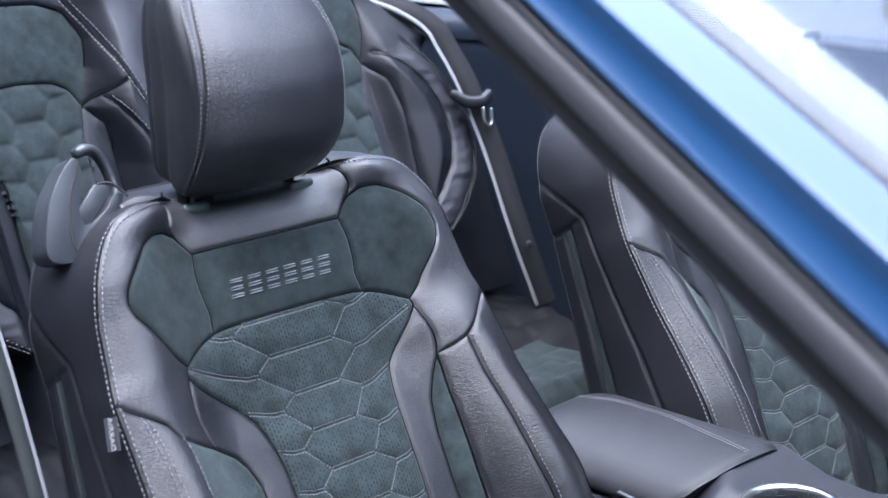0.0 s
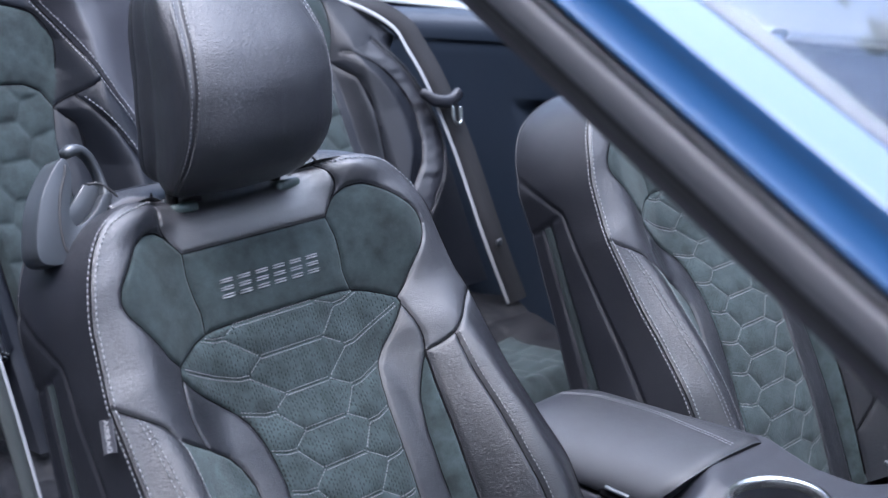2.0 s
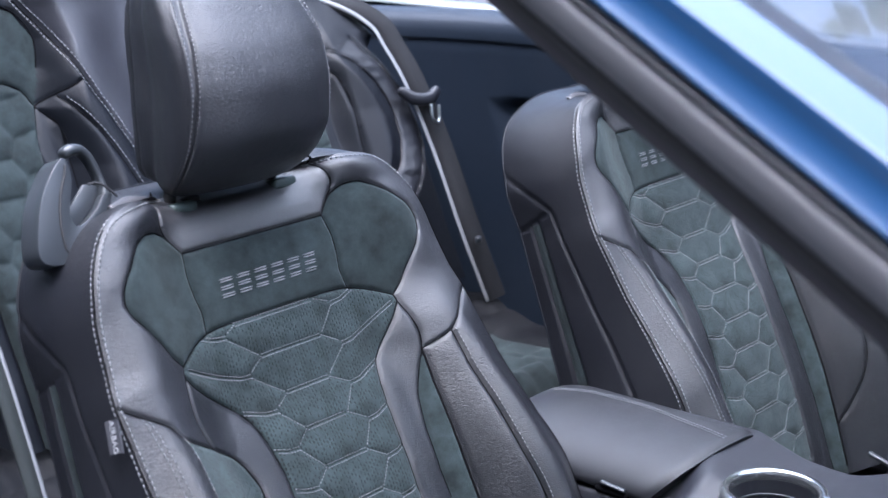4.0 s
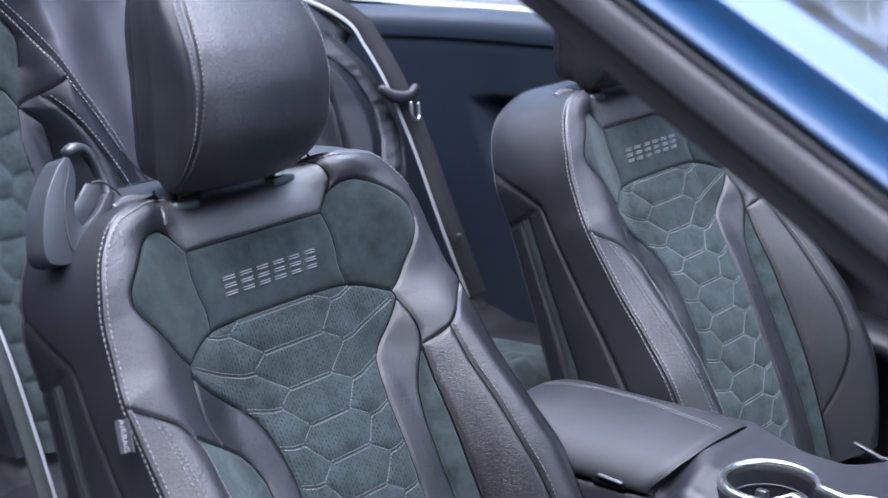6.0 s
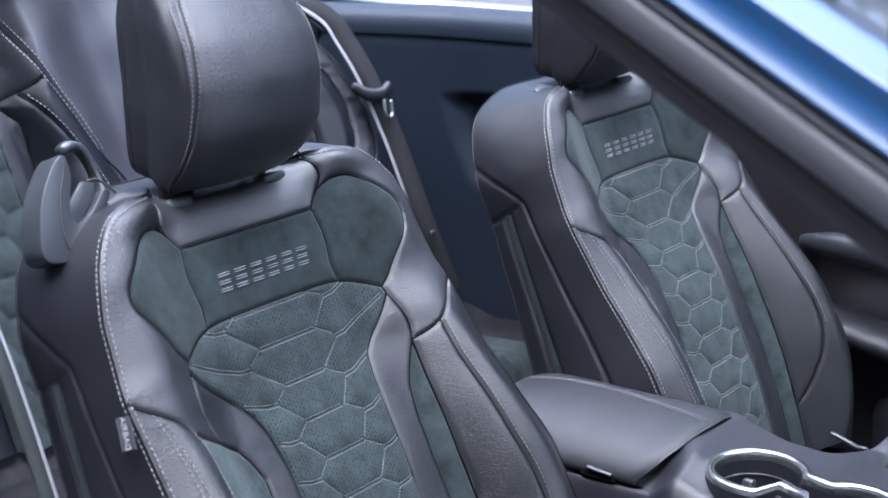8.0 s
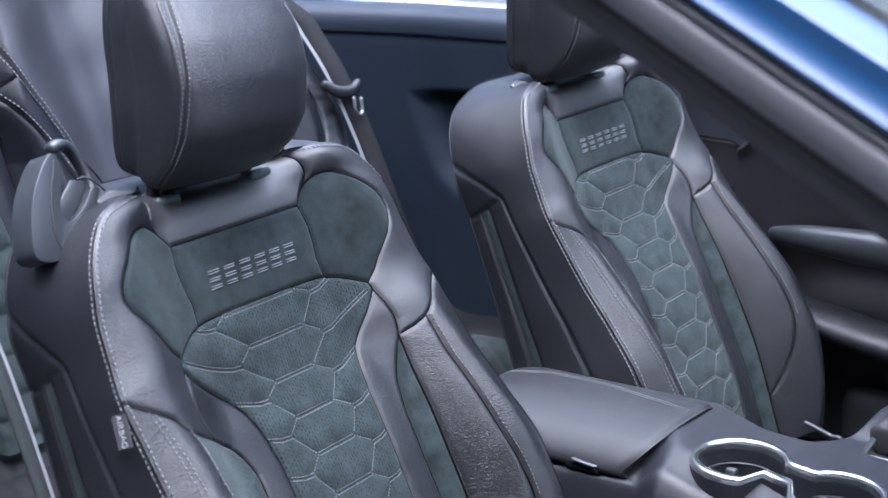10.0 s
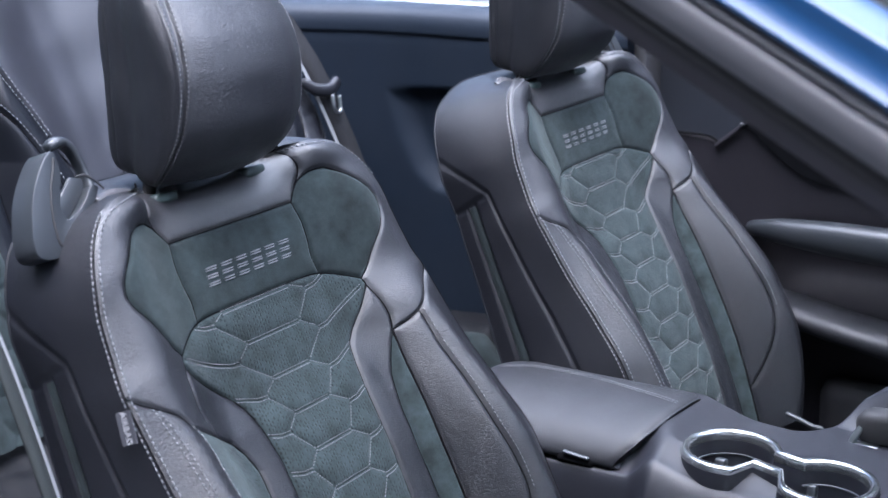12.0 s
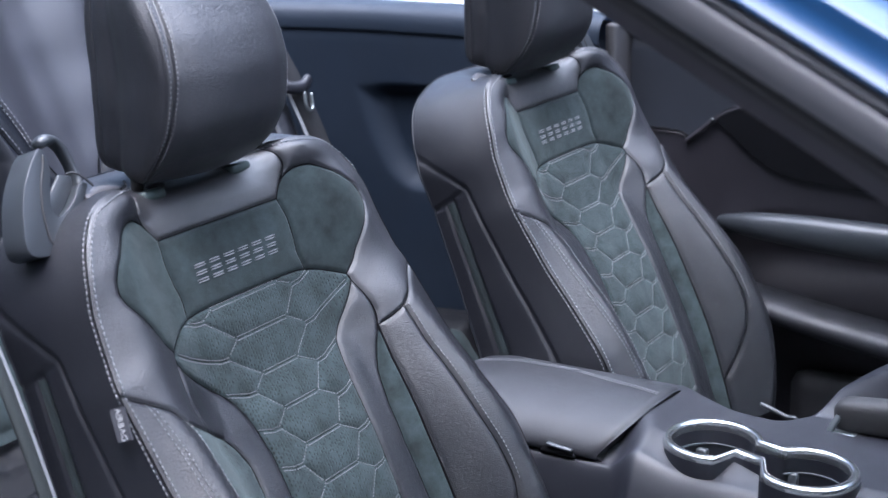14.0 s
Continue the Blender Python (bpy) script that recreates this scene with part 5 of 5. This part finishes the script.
def build_shell():
    car = thing("car_shell", "blue open car body with windscreen frame and dark floor", "car")
    run = np.array([0.232, 0.886, 0.402])
    lo, hi = -0.42, 0.128

    def along(sec, name, mat, label="", a=lo, b=hi, mirror=False):
        rows = []
        for z in np.linspace(a, b, 30):
            k = z / run[2]
            rows.append([(x + run[0] * k, y + run[1] * k, 0.30 + z) for x, y in sec])
        p = np.array(rows)
        if mirror:
            p[..., 0] = GAP - p[..., 0]
        return part(name, sheet(p, None, False, mirror), mat, car, label)
    def sec(rows, n):
        """A profile given outward and up from the paint's lower edge, square to the pillar."""
        q = spline(rows, n) if n else np.array(rows)
        return [(-0.2935 - 0.97 * a - 0.58 * b, -0.692 + 0.235 * a - 2.416 * b) for a, b in q]
    paint = sec([(-0.003, -0.003), (0.0, 0.0), (-0.0012, 0.0013), (-0.0079, 0.0087), (-0.0100, 0.0138), (-0.0104, 0.0154), (-0.0106, 0.0173), (-0.0110, 0.0227), (-0.0116, 0.0243), (-0.0131, 0.0252), (-0.0159, 0.0260), (-0.0280, 0.0286), (-0.0408, 0.0313), (-0.0420, 0.0314)], 0)
    gap = sec([(-0.042, 0.0314), (-0.043, 0.0280), (-0.058, 0.0245), (-0.070, 0.0245)], 0)
    seal = sec([(-0.002, -0.003), (-0.007, -0.006), (-0.003, -0.009), (-0.007, -0.013), (-0.003, -0.016), (-0.003, -0.022), (-0.005, -0.030), (-0.009, -0.038)], 50)
    lip = sec([(-0.009, -0.038), (-0.014, -0.040), (-0.013, -0.046), (-0.016, -0.052)], 24)
    inner = sec([(-0.016, -0.052), (-0.022, -0.060), (-0.036, -0.0713), (-0.060, -0.066), (-0.082, -0.040), (-0.085, 0.0), (-0.070, 0.0245)], 40)
    for far in (False, True):
        along(paint, "pillar_skin", PAINT, "glossy blue painted pillar", mirror=far)
        along(gap, "glass_seal", RUBBER, "black glass seal", mirror=far)
        along(seal, "pillar_seal", GREY_TRIM, "ribbed grey weather seal", mirror=far)
        along(lip, "seal_lip", RUBBER, "dark rubber lip", mirror=far)
        along(inner, "pillar_lining", LINING, "brown grey inner pillar lining", mirror=far)
    # glass between the pillars
    rows = []
    for z in np.linspace(lo, hi, 24):
        k = z / run[2]
        a = np.array([-0.258 + run[0] * k, -0.7700 + run[1] * k, 0.30 + z])
        t = np.linspace(0, 1, 40)
        xx = a[0] + (GAP - 2 * a[0]) * t
        bow = 4 * t * (1 - t)
        rows.append(np.stack([xx, a[1] - 0.14 * bow, np.full(40, a[2]) + 0.012 * bow], 1))
    rows = np.array(rows)
    part("windscreen", sheet(np.concatenate([rows, (rows - np.array([0, 0, 0.005]))[::-1]], 0), None), GLASS, car, "clear raked windscreen")
    top = rows[-1]
    part("header_rail", sweep(top + np.array([0, 0.035, 0.006]), (0.045, 0.018), 40, 16, False), PAINT, car, "blue painted header rail")
    build_door(car)
    part("cowl", box((1.5, 0.5, 0.1), (GAP / 2, -1.98, -0.30), 0.04), DARK, car, "dark cowl in front of the glass")
    part("dashboard", box((1.42, 0.42, 0.30), (GAP / 2, -1.36, -0.20), 0.08, (0, 0, 0), 4), DARK, car, "dark dashboard")
    part("floor_pan", box((1.50, 3.0, 0.06), (GAP / 2, -0.35, -0.76), 0.01), CARPET, car, "black carpeted floor")
    part("far_quarter", sheet(np.stack([np.array([[1.085, 1.10, 1.13, 1.20, 1.27, 1.29, 1.27, 1.24]] * 8).T - 0.0, np.array([np.linspace(0.06, 1.5, 8)] * 8),
         np.array([[0.120, 0.127, 0.121, 0.092, -0.03, -0.2, -0.45, -0.72]] * 8).T + 0.02 * np.array([np.linspace(0, 1, 8)] * 8)], -1)), PAINT, car, "glossy blue rear quarter")
    # added bright strip for the sky's reflection in the quarter's paint
    part("sill_reflection", sheet(np.stack([np.array([[1.078, 1.083, 1.100, 1.130, 1.150, 1.155]] * 8).T, np.array([np.linspace(0.075, 1.45, 8)] * 6),
         np.array([[0.126, 0.134, 0.137, 0.133, 0.122, 0.110]] * 8).T + 0.02 * np.array([np.linspace(0, 1, 8)] * 6)], -1)), SILL_GLEAM, car, "bright strip standing in for sky reflected along the sill")
    part("near_quarter", sheet(np.stack([GAP - np.array([[1.085, 1.10, 1.13, 1.20, 1.27, 1.29, 1.27, 1.24]] * 8).T, np.array([np.linspace(0.30, 1.5, 8)] * 8),
         np.array([[0.120, 0.127, 0.121, 0.092, -0.03, -0.2, -0.45, -0.72]] * 8).T + 0.02 * np.array([np.linspace(0, 1, 8)] * 8)], -1), None, False, True), PAINT, car, "glossy blue rear quarter")
    part("seat_track", sweep([(0.800, -0.298, -0.388), (0.800, -0.318, -0.394), (0.800, -0.335, -0.400), (0.800, -0.352, -0.406), (0.800, -0.358, -0.47)], (0.004, 0.003), 24, 10, True, (0, 0, 1), 0.6), SATIN, car, "grey seat track beside the console")
    part("near_side_lining", box((0.05, 0.9, 0.82), (-0.32, 0.82, -0.29), 0.02), TRIM, car, "slate side lining")
    part("near_sill", box((0.16, 1.7, 0.12), (-0.42, -0.5, -0.70), 0.03), PAINT, car, "blue door sill")
    part("rear_deck", box((1.10, 0.50, 0.05), (GAP / 2, 1.34, 0.150), 0.02), PLASTIC, car, "folded roof cover")


build_shell()

# ---- surroundings ----
gr = sheet(np.stack([*np.meshgrid(np.linspace(-600, 600, 13), np.linspace(-600, 600, 13)), np.full((13, 13), -1.02)], -1))
ground = new("ground", gr)
gr.materials.append(CONCRETE)
tagged(ground, "grey asphalt yard", "ground", kind="structure")


def build_tree(seed):
    rng = np.random.default_rng(seed)
    tree = thing("tree", "broad leafy green tree out of view, for reflections and blocking low sky", "tree", "row of trees")
    high = 2.6
    part("trunk", sweep([(0, 0, -0.1), (0.1, 0.05, 1.4), (0.0, 0.1, 2.8), (0.15, 0.0, 5.5)], [(0.26, 0.26), (0.2, 0.2), (0.15, 0.15), (0.05, 0.05)], 14, 10, True, (0, 1, 0)), BARK, tree)
    ends = []
    for k in range(7):
        t = k * 2.4 + rng.random()
        r = 1.6 + rng.random() * 1.3
        e = np.array([math.cos(t) * r, math.sin(t) * r, high + 0.9 + rng.random() * 4.2])
        ends.append(e)
        part("limb", sweep([(0.05, 0.05, high - 0.3 + 0.25 * k), tuple(e * (0.5, 0.5, 0.6) + (0, 0, 1.0)), tuple(e)], [(0.09, 0.09), (0.06, 0.06), (0.02, 0.02)], 8, 7, True, (0.3, 0.8, 0.1)), BARK, tree)
    count = 9000
    hub = np.array(ends + [np.array([0, 0, 6.5]), np.array([0.3, 0.4, 5.0])])
    c = hub[rng.integers(0, len(hub), count)] + rng.normal(0, 1, (count, 3)) * (0.85, 0.85, 0.7)
    a = rng.normal(0, 1, (count, 3))
    a /= np.linalg.norm(a, axis=1)[:, None]
    b = np.cross(a, rng.normal(0, 1, (count, 3)))
    b /= np.linalg.norm(b, axis=1)[:, None]
    size = 0.16 + 0.10 * rng.random(count)
    a, b = a * size[:, None], b * size[:, None] * 0.55
    v = np.stack([c - a, c + b, c + a, c - b], 1).reshape(-1, 3)
    part("crown", mesh_of(v, np.arange(count * 4).reshape(-1, 4)), LEAF, tree, "uneven crown of small green leaves", False)
    return tree


first_tree = build_tree(3)
first_tree.location = (17.0, 0.0, -1.02)
# far-side trees mirror in the glass; unseen others are added to block low sky
for x, y, turn in ((18.0, -5.5, 80), (16.5, -11.0, 160), (13.0, -15.0, 30), (7.0, -15.0, 100), (1.0, -12.5, 310), (-4.5, -11.5, 40), (-8.5, -8.0, 250), (-10.5, -2.5, 110),
                   (14.5, -3.0, 15), (14.2, -7.9, 140), (14.5, 2.5, 260), (-12.5, -6.0, 75), (-13.0, 0.8, 200), (-12.0, 6.5, 330), (-10.0, 3.5, 20), (-8.5, 8.5, 190), (-4.5, 11.5, 60), (1.0, 13.5, 130), (6.5, 15.0, 280)):
    near = 1.1 if y < -8 else 0.78
    copy_thing(first_tree, pose(near * x, near * y, -1.02, 0, 0, turn) @ Matrix.Scale(0.9 if y < -8 else 1.15, 4))
